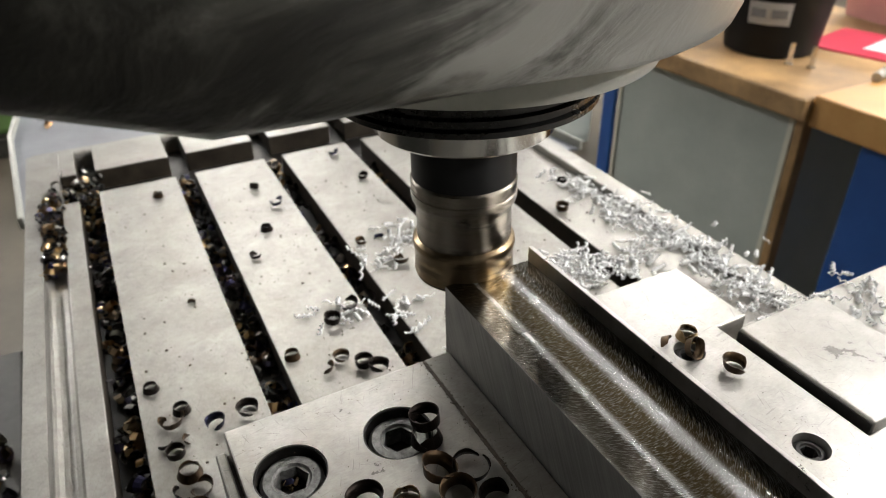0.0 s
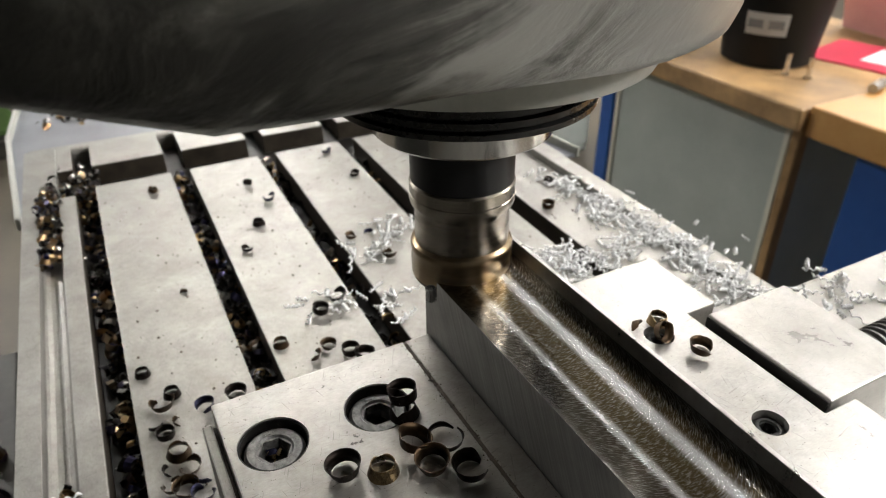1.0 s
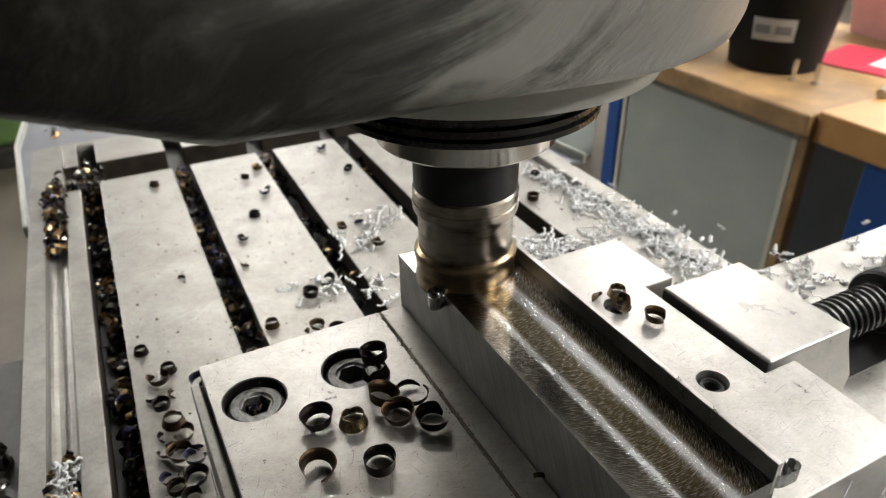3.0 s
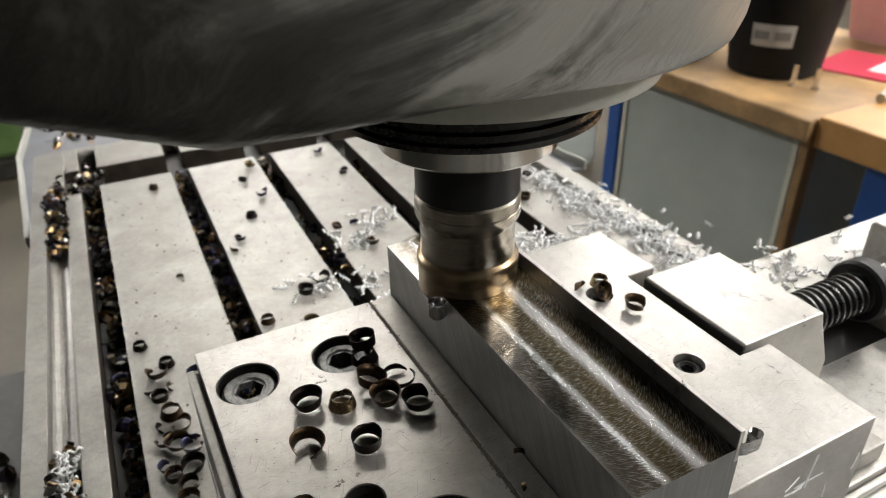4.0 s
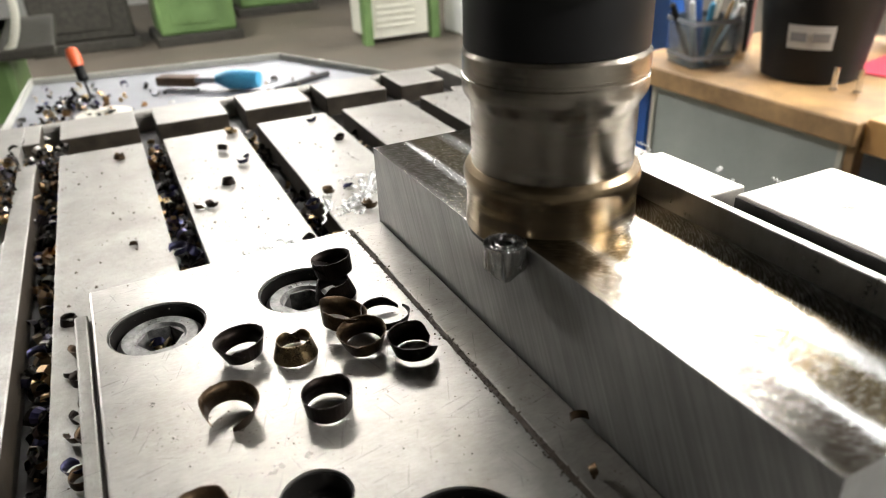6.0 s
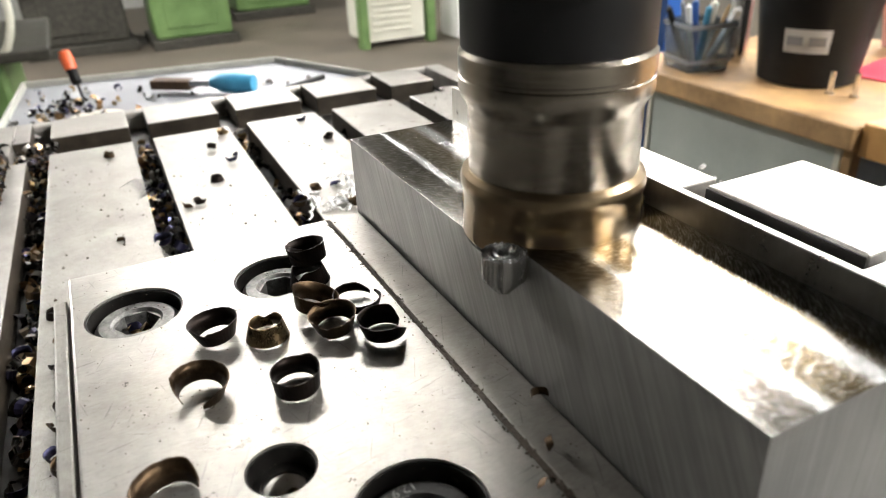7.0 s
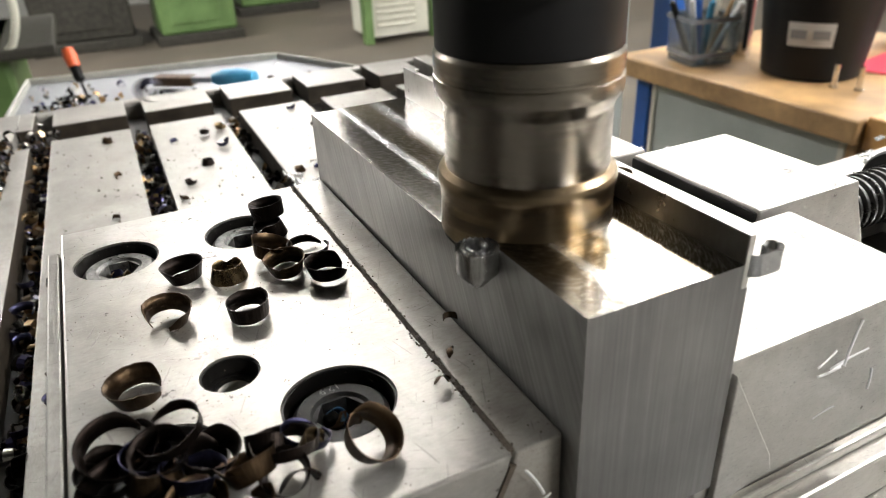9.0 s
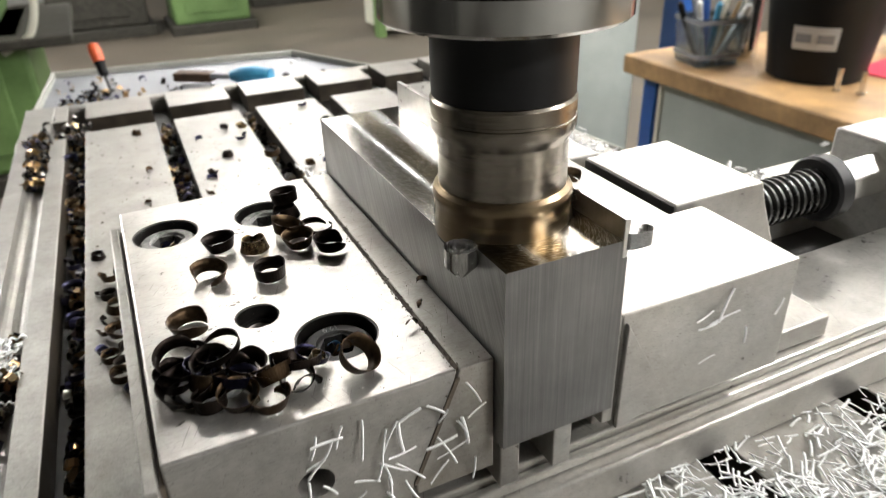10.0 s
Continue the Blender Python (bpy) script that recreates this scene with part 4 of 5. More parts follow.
def shavings(name, label, count, place, seed, wavy=True):
    """White plastic threads: wavy curls or straight needles."""
    rng = random.Random(seed)
    bm = bmesh.new()
    for _ in range(count):
        x, y, z = place(rng)
        length = rng.uniform(0.006, 0.016) if wavy else rng.uniform(0.005, 0.013)
        width, waves = rng.uniform(0.0007, 0.0012) if wavy else rng.uniform(0.00035, 0.0006), rng.uniform(2, 5)
        m = pose(x, y, z + 0.0006, rng.uniform(-15, 15), rng.uniform(-25, 25) if wavy else rng.uniform(-12, 12), rng.uniform(0, 360))
        n = 16 if wavy else 4
        prev = None
        for k in range(n + 1):
            u = k / n
            a = waves * 2 * math.pi * u
            off = (0.0009 * math.sin(a), 0.0009 * math.cos(a)) if wavy else (0.0012 * u * u, 0.0)
            mid = Vector((length * (u - 0.5), off[0], off[1] + 0.0009))
            ring = [bm.verts.new(m @ (mid + Vector((0, dy, dz)))) for dy, dz in ((-width, 0), (0, -width * 0.6), (width, 0), (0, width * 0.6))]
            if prev:
                for i in range(4):
                    bm.faces.new((prev[i], prev[(i + 1) % 4], ring[(i + 1) % 4], ring[i])).smooth = True
            prev = ring
    ob = part(name, bm, PLASTIC_WHITE)
    return tagged(ob, label, "plastic shavings", "", "stuff")


def scatter_shavings():
    def strewn(spots):
        def place(rng):
            x, y, sx, sy, z = rng.choice(spots)
            return rng.gauss(x, sx), rng.gauss(y, sy), z + abs(rng.gauss(0, 0.001))
        return place
    heap = [(0.226, 0.150, 0.012, 0.03, 0), (0.232, 0.105, 0.014, 0.022, 0), (0.220, 0.195, 0.008, 0.03, 0), (0.170, 0.105, 0.022, 0.014, 0), (0.140, 0.120, 0.02, 0.012, 0), (0.225, 0.045, 0.010, 0.02, 0.002)]
    ride(shavings("plastic_shavings", "white wavy plastic shavings strewn on the milling table", 420, strewn(heap), 31))
    thin = [(0.052, 0.215, 0.012, 0.012, 0), (0.030, 0.195, 0.012, 0.012, 0), (0.036, 0.120, 0.012, 0.02, 0), (-0.012, 0.145, 0.012, 0.01, 0)]
    ride(shavings("plastic_shavings", "thin white plastic shavings between the table's slots", 75, strewn(thin), 32))
    rail = [(0.19, -0.018, 0.03, 0.012, 0.0256), (0.26, -0.02, 0.04, 0.014, 0.0256), (0.12, 0.012, 0.012, 0.006, 0.012)]
    ride(shavings("plastic_shavings", "white plastic shavings on the vise rail", 130, strewn(rail), 33))
    near = [(0.13, -0.20, 0.05, 0.022, 0), (0.20, -0.21, 0.05, 0.03, 0), (0.06, -0.20, 0.02, 0.02, 0)]
    ride(shavings("plastic_needles", "white plastic needles heaped on the table before the vise", 1700, strewn(near), 34, False))
    guard = [(-0.26, 0.02, 0.02, 0.06, TABLE_Z - 0.1065), (-0.25, 0.10, 0.015, 0.03, TABLE_Z - 0.1065)]
    shavings("plastic_shavings", "white plastic shavings among the chips on the splash guard", 150, strewn(guard), 37)
    gutter = [(-0.1731, 0.035, 0.003, 0.012, -0.002)]
    ride(shavings("plastic_shavings", "white plastic shavings in the coolant gutter", 26, strewn(gutter), 38), TABLE_TURN)
    # needles stuck to the oily near face of the vise
    def stuck(rng):
        return rng.uniform(-0.080, -0.022), rng.uniform(0.044, 0.074), 0.0
    face = shavings("plastic_needles", "white plastic needles stuck to the vise's near face", 36, stuck, 35, False)
    ride(face, pose(0, -0.1586, 0, 90))

    def stuck_right(rng):
        return rng.uniform(0.055, 0.10), rng.uniform(0.048, 0.074), 0.0
    face = shavings("plastic_needles", "white plastic needles stuck to the moving jaw's near face", 8, stuck_right, 36, False)
    ride(face, pose(0, -0.1586, 0, 90))


scatter_shavings()


def specks():
    """Dust and tiny crumbs on the ground faces."""
    rng = random.Random(8)
    for name, label, count, x0, x1, y0, y1, z in (("metal_dust", "dark metal crumbs on the fixed jaw", 420, -0.107, -0.019, -0.157, -0.002, VISE_TOP), ("metal_dust", "bright metal crumbs on the moving jaw", 200, 0.030, 0.103, -0.155, -0.002, VISE_TOP)):
        bm = bmesh.new()
        for _ in range(count):
            s = rng.uniform(0.00005, 0.00026)
            x, y = rng.uniform(x0, x1), rng.uniform(y0, y1)
            if x > 0.086 and -0.112 < y < -0.038:
                continue
            bmesh.ops.create_cone(bm, segments=5, radius1=s, radius2=0.3 * s, depth=s, cap_ends=True, matrix=pose(x, y, z + 0.4 * s, 0, 0, rng.uniform(0, 360)))
        ride(tagged(part(name, bm, GRIME if x0 < 0 else GREY_CHIP), label, "metal dust", "", "stuff"))
    bm = bmesh.new()
    for _ in range(900):
        s = abs(rng.gauss(0, 0.0004)) + 0.00015
        x, y = rng.uniform(-0.135, 0.22), rng.uniform(0.004, 0.40)
        if min(abs(x - c) for c in SLOTS) > 0.0105:
            bmesh.ops.create_cone(bm, segments=5, radius1=s, radius2=0.3 * s, depth=s, cap_ends=True, matrix=pose(x, y, 0.4 * s, 0, 0, rng.uniform(0, 360)))
    ride(tagged(part("metal_dust", bm, GRIME), "dark metal crumbs on the milling table", "metal dust", "", "stuff"))
    bm = bmesh.new()
    for _ in range(700):
        s = rng.uniform(0.00012, 0.00048)
        bmesh.ops.create_cone(bm, segments=5, radius1=s, radius2=0.3 * s, depth=s, cap_ends=True, matrix=pose(rng.gauss(-0.0291, 0.0006), rng.uniform(-0.157, -0.002), VISE_TOP + 0.2 * s))
    ride(tagged(part("metal_dust", bm, GRIME), "dark metal dust along the jaw plate's joint", "metal dust", "", "stuff"))


specks()

# ---- the burr rolled up before the cutter, coil by coil ----
def tight_roll(bm, r, h, turns, thick, tip):
    """A strip wound up tight: an open cylinder with a toothed top edge; tip: the wound cone below it, step by step."""
    seg = 44 * turns
    prev = None
    for k in range(seg + 1):
        a = 2 * math.pi * k / 44
        rr = r - 2.0 * thick * (turns - k / 44)
        top = h + (0.00018 if k % 2 else -0.00018) - 0.0003 * (turns - 1 - k // 44 if k < seg else 0)
        ring = [bm.verts.new((q * math.cos(a), q * math.sin(a), z)) for z in (0, top) for q in (rr, rr + thick)]
        if prev:
            for i, j in ((0, 1), (1, 3), (3, 2), (2, 0)):
                bm.faces.new((prev[i], prev[j], ring[j], ring[i])).smooth = i in (1, 2)
        prev = ring
    for n in range(tip):
        q0, q1, z = r * (0.90 - 0.14 * n), r * (0.80 - 0.14 * n), -0.00075 * n
        loops = [[bm.verts.new((q * math.cos(a), q * math.sin(a), zz)) for a in np.linspace(0, 2 * math.pi, 30, False)] for q, zz in ((r * 0.7 - 0.12 * r * n, z), (q0, z), (q0, z - 0.0005), (q1, z - 0.00075))]
        for lo, hi in zip(loops, loops[1:]):
            for i in range(30):
                bm.faces.new((lo[i], lo[(i + 1) % 30], hi[(i + 1) % 30], hi[i])).smooth = True
    bmesh.ops.recalc_face_normals(bm, faces=bm.faces)
    sharp(bm, 40)


def build_burr():
    coils = []
    for r, h, when, turns, tip in ((0.0022, 0.0055, 0.35, 2, 0), (0.0036, 0.0058, 2.6, 2, 2), (0.0047, 0.0056, 5.3, 5, 5)):
        bm = bmesh.new()
        tight_roll(bm, r, h, turns, 0.0002, tip)
        ob = part("burr_coil", bm, BURR)
        tagged(ob, "grey steel burr rolled into a coil before the cutter", "metal chip", "coils of the burr")
        coils.append((ob, h, when))
    return coils


COILS = build_burr()

# ---- flying chips ----
FLYERS = []


def build_flyers():
    rng = random.Random(12)
    for k in range(24):
        t0 = 0.25 + 0.41 * k
        ob, _ = chip(rng.choice(("bronze", "straw", "blued", "straw")), rng.choice((1, 4, 4)), Matrix(), "milling table", 0.9)
        land = (rng.choice((SLOTS[0], SLOTS[1], SLOTS[2], rng.uniform(-0.13, 0.0))), rng.uniform(0.06, 0.36))
        FLYERS.append((ob, t0, land, rng.uniform(0, 360), rng.uniform(0.26, 0.40)))


build_flyers()

# ---- the chip pan behind the table ----
PAN_Z = TABLE_Z - 0.088


def build_pan():
    p = thing("chip_pan", "galvanised steel chip pan behind the table", "tray")
    out = [(-0.215, 0.545), (-0.225, 0.80), (-0.19, 1.19), (0.206, 1.128), (0.36, 0.80), (0.40, 0.42)]
    part("pan_floor", prism(out, PAN_Z - 0.004, PAN_Z, 0.001), TRAY, p)
    for (x0, y0), (x1, y1) in zip(out, out[1:]):
        a, n = math.atan2(y1 - y0, x1 - x0), math.hypot(x1 - x0, y1 - y0)
        bm = box(-0.002, n + 0.002, -0.0025, 0.0025, 0, 0.014, 0.002)
        part("rim", turned(bm, pose(x0, y0, PAN_Z - 0.004, 0, 0, math.degrees(a))), FLANGE_PAINT, p)
    part("stand", box(-0.05, 0.15, 0.36, 0.9, PAN_Z - 0.03, PAN_Z - 0.0045, 0.004), DARK_IRON, p)
    part("leg", box(0.02, 0.08, 0.80, 0.86, 0.0, PAN_Z - 0.03, 0.004), DARK_IRON, p)
    z = PAN_Z
    brush = thing("hand_brush", "paint brush with a light blue handle in the chip pan", "brush")
    brush.matrix_basis = pose(0.068, 0.975, z + 0.0165, 0, 0, -38)
    part("handle", turned(lathe([(0, 0), (0.007, 0.001), (0.014, 0.02), (0.016, 0.045), (0.012, 0.07), (0, 0.073)], 24), pose(0, 0, 0, 0, 90, 0)), CYAN, brush)
    part("ferrule", box(-0.03, 0.002, -0.010, 0.010, -0.004, 0.004, 0.001), TRAY, brush)
    part("bristles", box(-0.095, -0.03, -0.012, 0.012, -0.010, 0.004, 0.002), BRISTLE, brush)
    tool = thing("screwdriver", "screwdriver with an orange and black handle leaning in the chip pan", "screwdriver")
    tool.matrix_basis = pose(-0.108, 1.06, z, -20, -8, 0) @ Matrix.Scale(0.72, 4)
    part("blade", lathe([(0, 0), (0.003, 0.0), (0.003, 0.05), (0, 0.05)], 16), BLACK_OXIDE, tool)
    part("grip", lathe([(0, 0.03), (0.008, 0.03), (0.011, 0.036), (0.010, 0.055), (0.012, 0.062), (0, 0.064)], 24), BLACK_PLASTIC, tool)
    part("cap", lathe([(0, 0.062), (0.012, 0.062), (0.014, 0.085), (0.011, 0.100), (0, 0.104)], 24), ORANGE, tool)
    disc = thing("washer_plate", "pale round plate lying in the chip pan", "washer")
    disc.location = (-0.095, 0.92, z)
    part("plate", lathe([(0.014, 0), (0.036, 0), (0.037, 0.001), (0.037, 0.005), (0.014, 0.006), (0.014, 0)], 40), CREAM, disc)
    rod = thing("steel_rod", "dark steel rod lying in the chip pan", "rod")
    rod.matrix_basis = pose(0.185, 0.93, z + 0.004, 0, 0, 28)
    part("rod", turned(lathe([(0, 0), (0.004, 0), (0.004, 0.11), (0, 0.11)], 16), pose(-0.05, 0, 0, 0, 90, 0)), BLACK_OXIDE, rod)

    def strewn(rng):
        return (rng.gauss(-0.14, 0.035), rng.gauss(0.95, 0.07), z + abs(rng.gauss(0, 0.004))) if rng.random() < 0.75 else (rng.uniform(-0.18, 0.22), rng.uniform(0.80, 1.08), z + 0.003)
    chip_heap("pan_chips", "bronze and dark steel chips strewn in the chip pan", 170, strewn, 41, (1.0, 1.7))


build_pan()


# ---- the workbenches ----
FAR_SIDE = pose(0.0237, 0.0425, -0.173) @ Matrix.Scale(1.2, 4)   # the bench corner is laid out at 1 : 1.2


def at_bench(ob, m=None):
    ob.matrix_basis = FAR_SIDE @ (Matrix() if m is None else m)
    return ob


FOOT = 0.1445


def build_bench():
    b = thing("workbench", "oiled wooden workbench with a grey steel cabinet under it", "workbench")
    at_bench(b)
    part("worktop", box(1.185, 1.95, 0.668, 1.385, 0.80, 0.85, 0.005), WOOD, b)
    cab = part("cabinet", box(1.235, 1.90, 0.710, 1.285, 0.20, 0.80, 0.004), GREY_PAINT, b, "grey-green steel cabinet")
    for y in (0.712, 1.268):
        part("edge_trim", box(1.230, 1.2345, y, y + 0.014, 0.21, 0.795, 0.001), CREAM, b, "cream edge trim of the cabinet")
    part("edge_strip", box(1.228, 1.26, 0.686, 0.708, FOOT, 0.80, 0.003), WOOD, b)
    for x in (1.235, 1.84):
        part("leg", box(x, x + 0.06, 1.300, 1.350, FOOT, 0.80, 0.003), BLUE_PAINT, b, "blue painted steel leg")
    part("plinth", box(1.26, 1.88, 0.74, 1.27, FOOT, 0.20, 0.0), DARK_IRON, b)
    c = thing("workbench", "varnished beech workbench on blue steel legs", "workbench")
    at_bench(c)
    part("worktop", box(1.205, 1.95, -0.60, 0.664, 0.79, 0.858, 0.004), WOOD_NEW, c)
    for y in (0.40, -0.5):
        part("leg", box(1.24, 1.32, y, y + 0.16, FOOT, 0.79, 0.004), BLUE_PAINT, c)
        part("leg", box(1.80, 1.88, y, y + 0.16, FOOT, 0.79, 0.004), BLUE_PAINT, c)
    # black panel added to stand in for the dark gap under the worktop
    part("gap_panel", box(1.86, 1.88, -0.5, 0.65, 0.18, 0.788, 0.002), BLACK_PLASTIC, c)
    d = thing("upright_post", "blue painted steel post behind the workbench", "post")
    part("post", box(2.20, 2.285, 2.27, 2.38, 0.0, 2.2, 0.004), BLUE_PAINT, d)
    l = thing("locker", "grey steel locker beside the workbench", "locker")
    part("body", box(1.56, 2.11, 2.44, 2.92, 0.0, 1.9, 0.006), GREY_PAINT, l)
    part("door", box(1.57, 2.10, 2.422, 2.438, 0.05, 1.87, 0.003), GREY_PAINT, l)
    part("handle", box(1.61, 1.63, 2.39, 2.422, 0.95, 1.08, 0.003), BLACK_PLASTIC, l)


build_bench()


def build_bench_things():
    z = 0.85
    k = thing("bucket", "black plastic bucket with a white label", "bucket")
    at_bench(k, pose(1.425, 0.970, z + 0.001))
    part("shell", lathe([(0, 0), (0.100, 0), (0.108, 0.004), (0.142, 0.285), (0.148, 0.285), (0.148, 0.295), (0.138, 0.295), (0.104, 0.01), (0, 0.01)], 64), BLACK_PLASTIC, k)
    a0 = math.radians(211)
    bm = bmesh.new()
    rows = []
    for h in (0.080, 0.132):
        r = 0.108 + (0.034 / 0.281) * (h - 0.004) + 0.0008
        rows.append([bm.verts.new((r * math.cos(a0 + da), r * math.sin(a0 + da), h)) for da in np.linspace(-0.40, 0.40, 9)])
    for i in range(8):
        bm.faces.new((rows[0][i], rows[0][i + 1], rows[1][i + 1], rows[1][i]))
    bmesh.ops.solidify(bm, geom=bm.faces[:], thickness=0.0006)
    label = part("label", bm, PAPER, k, "white paper label with two illegible grey marks")
    for da in (-0.20, 0.18):
        r = 0.1205
        part("print_bar", turned(box(-0.0012, 0.0004, -0.017, 0.017, -0.010, 0.010, 0), pose(r * math.cos(a0 + da), r * math.sin(a0 + da), 0.106, 0, 0, 211 + math.degrees(da)) @ pose(0.0008, 0, 0, 0, 7, 0)), TRAY, label)
    j = thing("pen_holder", "square clear plastic holder full of pens and small tools", "pen holder")
    at_bench(j, pose(1.30, 1.20, z + 0.001))
    glass, nt, bs = nodes_of("clear plastic")
    bs.inputs["Transmission Weight"].default_value, bs.inputs["Roughness"].default_value, bs.inputs["IOR"].default_value = 0.92, 0.12, 1.45
    bs.inputs["Base Color"].default_value = (0.50, 0.56, 0.60, 1)
    part("shell", turned(lathe([(0, 0), (0.078, 0), (0.088, 0.12), (0.084, 0.12), (0.075, 0.003), (0, 0.003)], 4, False), pose(0, 0, 0, 0, 0, 33)), glass, j)
    for h in (0.02, 0.105):
        part("rib", turned(lathe([(0.0795 + 0.083 * h, h), (0.0825 + 0.083 * h, h), (0.0825 + 0.083 * h, h + 0.010), (0.0795 + 0.083 * h, h + 0.010), (0.0795 + 0.083 * h, h)], 4, False), pose(0, 0, 0, 0, 0, 33)), TRAY, j, "grey rib round the holder")
    for n, (dx, dy, mat, r) in enumerate(((-0.02, 0.0, PAPER, 0.007), (0.01, 0.02, BLUE_PAINT, 0.009), (0.02, -0.02, WOOD, 0.005), (-0.01, -0.02, CYAN, 0.008), (0.0, 0.03, TRAY, 0.006), (0.03, 0.01, CREAM, 0.010), (-0.03, 0.02, BLACK_PLASTIC, 0.008), (0.025, -0.03, PAPER, 0.009))):
        part("pen", turned(lathe([(0, 0), (r, 0), (r, 0.15), (0, 0.16)], 12), pose(dx * 0.6, dy * 0.6, 0.006, -700 * dy * 0.9, 700 * dx * 0.9, 0)), mat, j)
    f = thing("steel_flask", "slim steel canister standing on the workbench", "canister")
    at_bench(f, pose(1.43, 1.19, z + 0.001))
    part("can", lathe([(0, 0), (0.028, 0), (0.028, 0.16), (0.02, 0.175), (0, 0.175)], 32), CHROME, f)
    for n, (x, y) in enumerate(((1.345, 0.845), (1.365, 0.800))):
        s = thing("stud_bolt", "small bright bolt standing on the workbench", "bolt", "bolts on the bench")
        at_bench(s, pose(x, y, z + 0.001))
        part("shaft", lathe([(0, 0.004), (0.006, 0.004), (0.006, 0.052), (0, 0.053)], 16), CHROME, s)
        part("head", prism([(0.010 * math.cos(a), 0.010 * math.sin(a)) for a in np.linspace(0, 2 * math.pi, 6, False)], 0, 0.0045, 0.0005), CHROME, s)
    r = thing("brochure", "red and white printed brochure on the workbench", "brochure")
    at_bench(r, pose(1.63, 0.86, z + 0.001, 0, 0, 12))
    part("sheet", box(-0.10, 0.13, -0.16, 0.10, 0, 0.003, 0.0005), RED, r)
    part("picture", box(-0.04, 0.10, -0.14, -0.02, 0.0032, 0.0038, 0), PAPER, r, "white printed panel")
    q = thing("cardboard_sheet", "pink card leaning behind the bucket", "card")
    at_bench(q, pose(1.86, 1.02, z + 0.001, 0, -14, -8))
    part("sheet", box(0, 0.006, -0.28, 0.06, 0, 0.24, 0.001), PINK, q)
    w = thing("paper_stack", "white paper standing at the back of the workbench", "paper")
    at_bench(w, pose(1.90, 0.80, z + 0.001, 0, -10, -4))
    part("sheet", box(0, 0.01, -0.16, 0.10, 0, 0.28, 0.001), PAPER, w)
    for n in range(7):
        rng = random.Random(n)
        g = thing("clamp_stud", "grey threaded clamping part on the beech worktop", "clamp part", "clamp parts")
        at_bench(g, pose(1.40 + 0.04 * (n % 3) + rng.uniform(-0.01, 0.01), 0.66 - 0.032 * n, 0.858 + 0.012, 0, 90, rng.uniform(-30, 30)))
        part("stud", lathe([(0, -0.03), (0.010, -0.03), (0.011, -0.026), (0.011, 0.026), (0.010, 0.03), (0, 0.03)], 16), VISE_STEEL, g)
        part("nut", prism([(0.0118 * math.cos(a), 0.0118 * math.sin(a)) for a in np.linspace(0, 2 * math.pi, 6, False)], 0.004, 0.02, 0.0008), DARK_IRON, g)


build_bench_things()


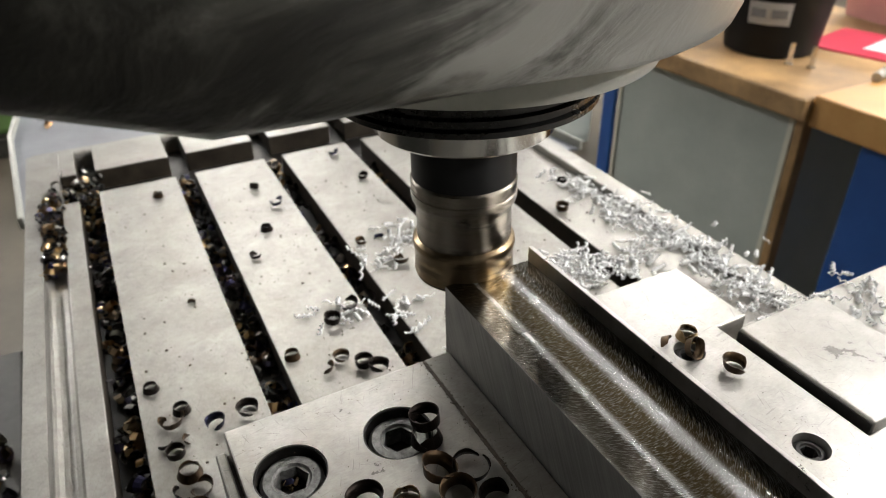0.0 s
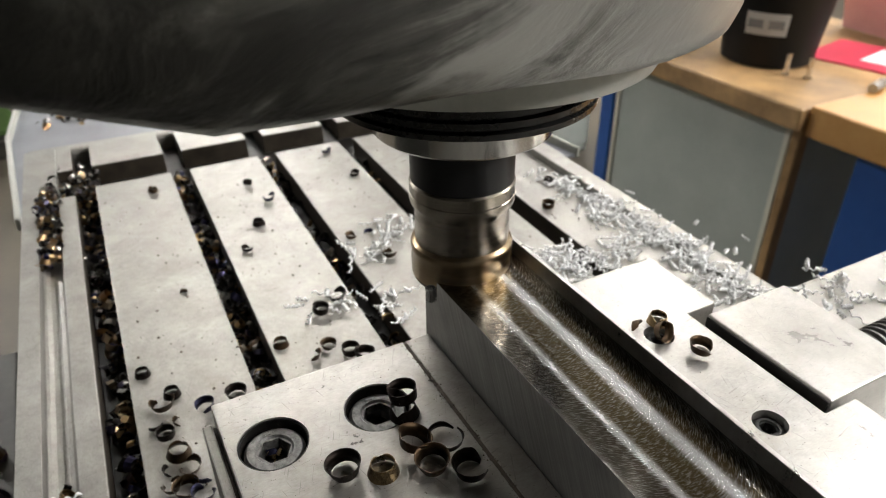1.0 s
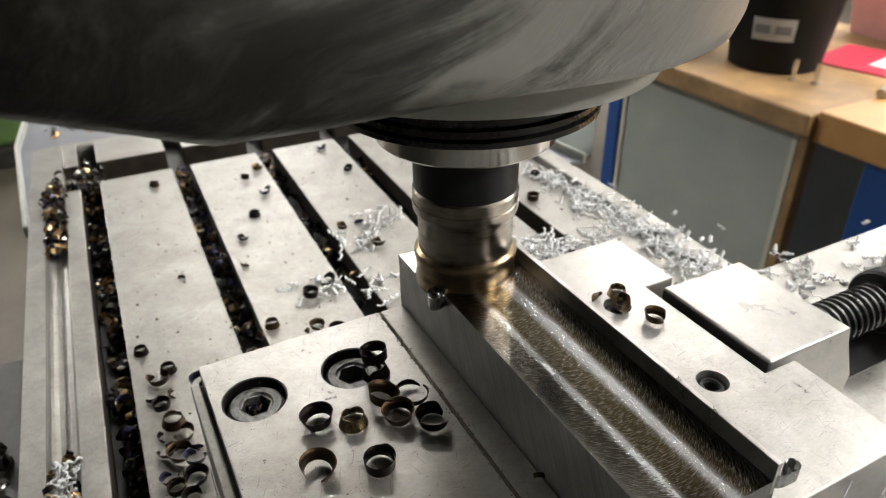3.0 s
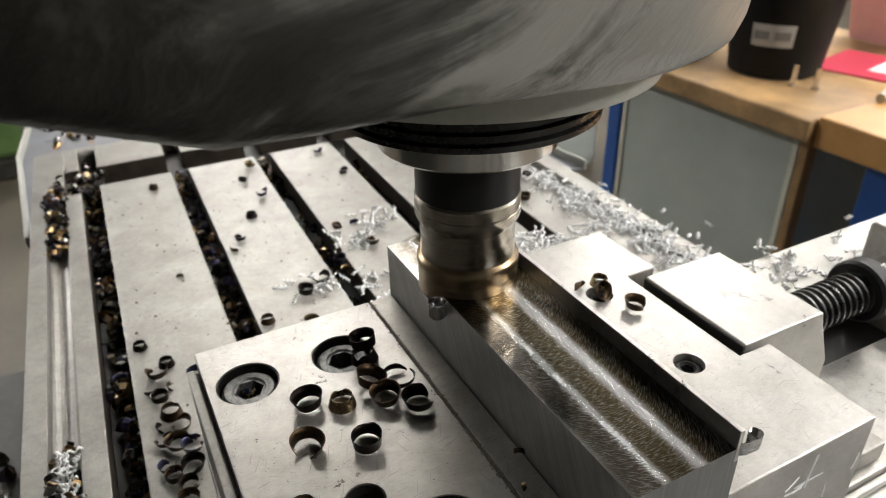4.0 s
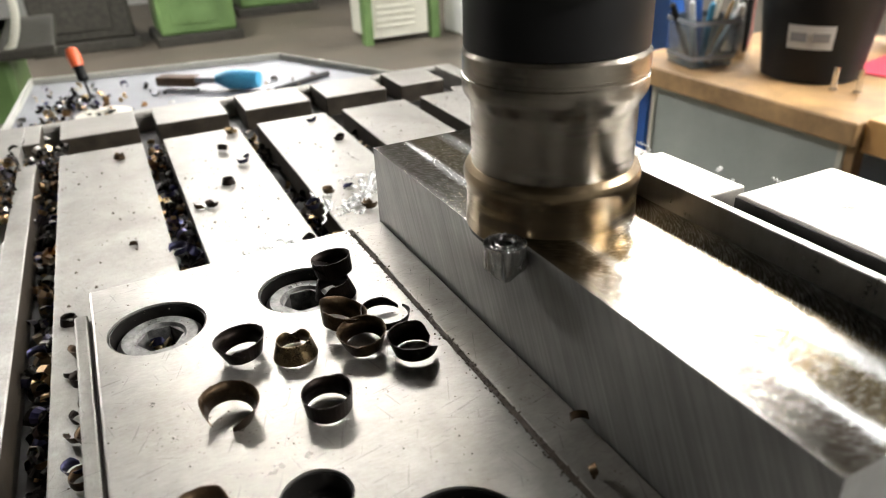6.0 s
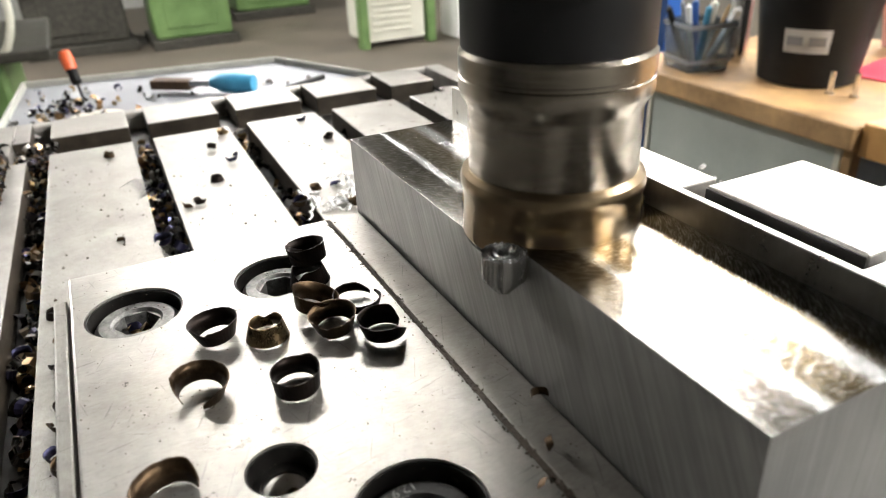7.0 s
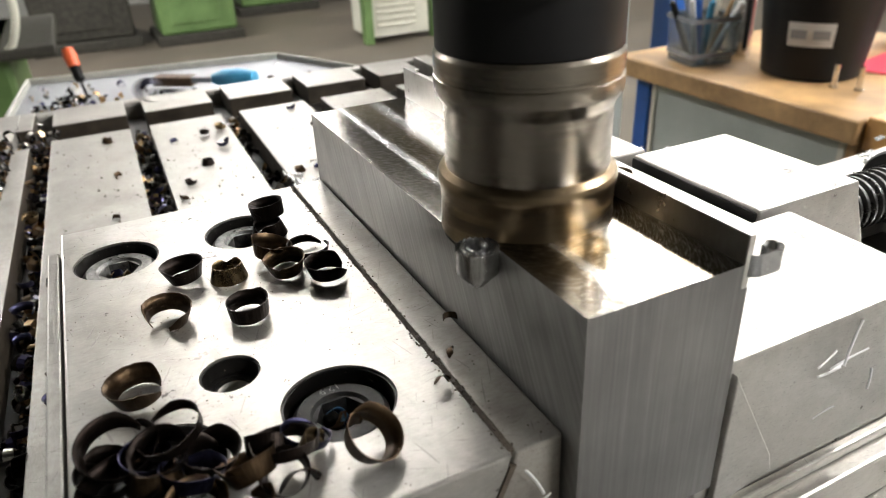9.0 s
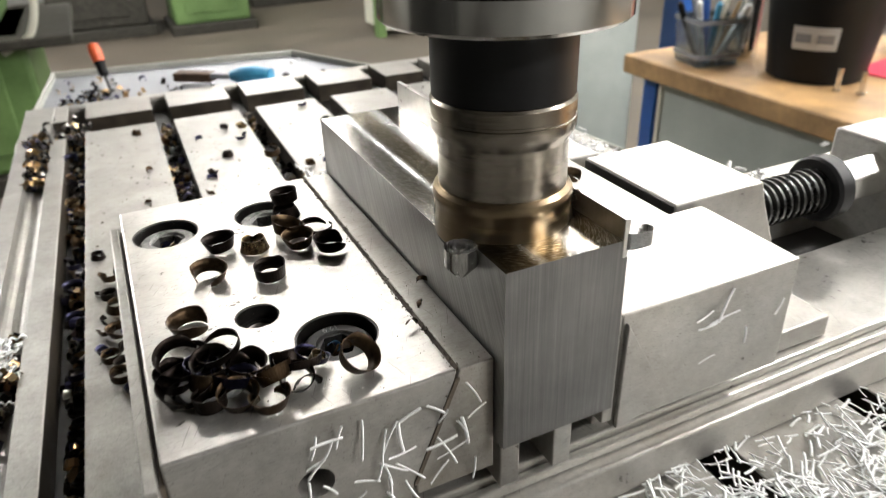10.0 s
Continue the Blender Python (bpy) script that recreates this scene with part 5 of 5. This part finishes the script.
# ---- far machines ----
def far_machines():
    def machine(x, y, w, d, h, mat, label):
        m = thing("lathe_machine", label, "machine tool", "far machines")
        m.location = (x, y, 0)
        part("foot", box(-w / 2 - 0.05, w / 2 + 0.05, -d / 2 - 0.05, d / 2 + 0.05, 0, 0.10, 0.01), DARK_IRON, m)
        part("pedestal", box(-w / 2, w / 2, -d / 2, d / 2, 0.10, h * 0.6, 0.03), mat, m)
        part("door", box(-w * 0.35, w * 0.3, -d / 2 - 0.015, -d / 2, 0.2, h * 0.52, 0.01), mat, m)
        part("headstock", box(-w * 0.55, w * 0.35, -d * 0.45, d * 0.45, h * 0.6, h, 0.05), mat, m)
        part("hand_wheel", turned(lathe([(0.08, 0), (0.10, 0.012), (0.12, 0), (0.10, -0.012), (0.08, 0)], 24), pose(w * 0.1, -d / 2 - 0.05, h * 0.68, 90)), DARK_IRON, m)
        part("drip_tray", box(-w * 0.8, w * 0.8, -d * 0.6, d * 0.5, h * 0.56, h * 0.6, 0.01), DARK_IRON, m)
        return m
    machine(0.95, 7.9, 0.75, 0.7, 1.25, GREEN_PAINT, "green painted lathe with dark drip tray")
    machine(-0.10, 8.2, 0.9, 0.8, 1.1, DARK_IRON, "dark greasy machine with a hand wheel")
    machine(2.1, 9.2, 0.9, 0.7, 1.2, GREEN_PAINT, "green painted machine by the far wall")
    machine(-0.80, 4.3, 0.70, 1.0, 1.28, GREEN_PAINT, "green painted machine with a pale hose")
    hose = thing("coolant_hose", "pale yellow coolant hose on the green machine", "hose")
    cu = bpy.data.curves.new("hose", "CURVE")
    cu.dimensions, cu.bevel_depth, cu.bevel_resolution = "3D", 0.018, 3
    sp = cu.splines.new("BEZIER")
    sp.bezier_points.add(3)
    for p, co in zip(sp.bezier_points, ((-0.55, 3.80, 1.30), (-0.40, 3.76, 1.15), (-0.40, 3.72, 0.80), (-0.55, 3.78, 0.70))):
        p.co, p.handle_left_type, p.handle_right_type = co, "AUTO", "AUTO"
    cu.materials.append(CREAM)
    tube = new("tube", cu)
    tube.parent = hose
    c = thing("switch_cabinet", "cream louvred switch cabinet with green posts", "cabinet")
    part("body", box(2.35, 2.95, 6.35, 6.9, 0.05, 1.7, 0.01), CREAM, c)
    for n in range(9):
        part("louvre", turned(box(2.40, 2.80, -0.012, 0.012, -0.004, 0.004, 0.001), pose(0, 6.335, 0.16 + 0.06 * n, 35)), CREAM, c)
    for x in (2.97, 2.27):
        part("post", box(x, x + 0.08, 6.30, 6.42, 0.0, 1.8, 0.005), GREEN_PAINT, c)
    e = thing("paper_bin", "white crate standing on the workshop floor", "crate")
    part("crate", box(3.25, 3.75, 6.2, 6.6, 0.0, 0.5, 0.02), PAPER, e)


far_machines()


def motions():
    for ob, m in RIDERS:
        walk(ob, [(0.0, carried_by_table(0.0) @ m), (10.0, carried_by_table(10.0) @ m)])
    step = 1 / FPS
    walk(TOOL, [(n * step, pose(0, 0, TABLE_Z, 0, 0, -80 * n)) for n in range(10 * FPS + 1)])
    # each strip of the uncut layer drops into the bar as the cutter goes over it
    for s, t in STRIPS:
        if t < 9.9:
            down = pose(0.001, 0, -0.03)
            walk(s, [(0.0, Matrix()), (t - 0.08, Matrix()), (t + 0.08, down), (10.0, down)])
    # the coils of the burr come out of the cut one round the other
    for ob, h, when in COILS:
        hid, out = pose(-0.004, 0.002, TABLE_Z + 0.1180 - h), pose(-0.0212, -0.0140, TABLE_Z + 0.1126 - h)
        rows = [(0.0, hid), (when, hid), (when + 0.5, out)]
        walk(ob, rows + [(10.0, rows[-1][1] @ pose(0, 0, 0, 0, 0, 60))])
    # chips thrown off the cutter, which come to rest on the table
    for ob, t0, (x, y), turn, span in FLYERS:
        rest = pose(x, y, 0.0004, 0, 0, turn)
        end = t0 + span
        hid = pose(-0.002, 0.002, TABLE_Z + 0.114)
        rows = [(0.0, hid), (t0, hid)]
        goal = (carried_by_table(end) @ rest).translation
        for k in range(1, 6):
            u = k / 6
            z = (1 - u) * (TABLE_Z + 0.114) + u * goal.z + 0.16 * u * (1 - u)
            rows.append((t0 + span * u, pose(-0.002 + (goal.x + 0.002) * u, 0.002 + (goal.y - 0.002) * u, z, 70 * k, 40 * k, turn)))
        if end < 9.9:
            rows += [(end, carried_by_table(end) @ rest), (10.0, carried_by_table(10.0) @ rest)]
        rows = [r for r in rows if r[0] <= 10.0]
        if rows[-1][0] < 10.0:
            rows.append((10.0, rows[-1][1]))
        walk(ob, rows)


motions()
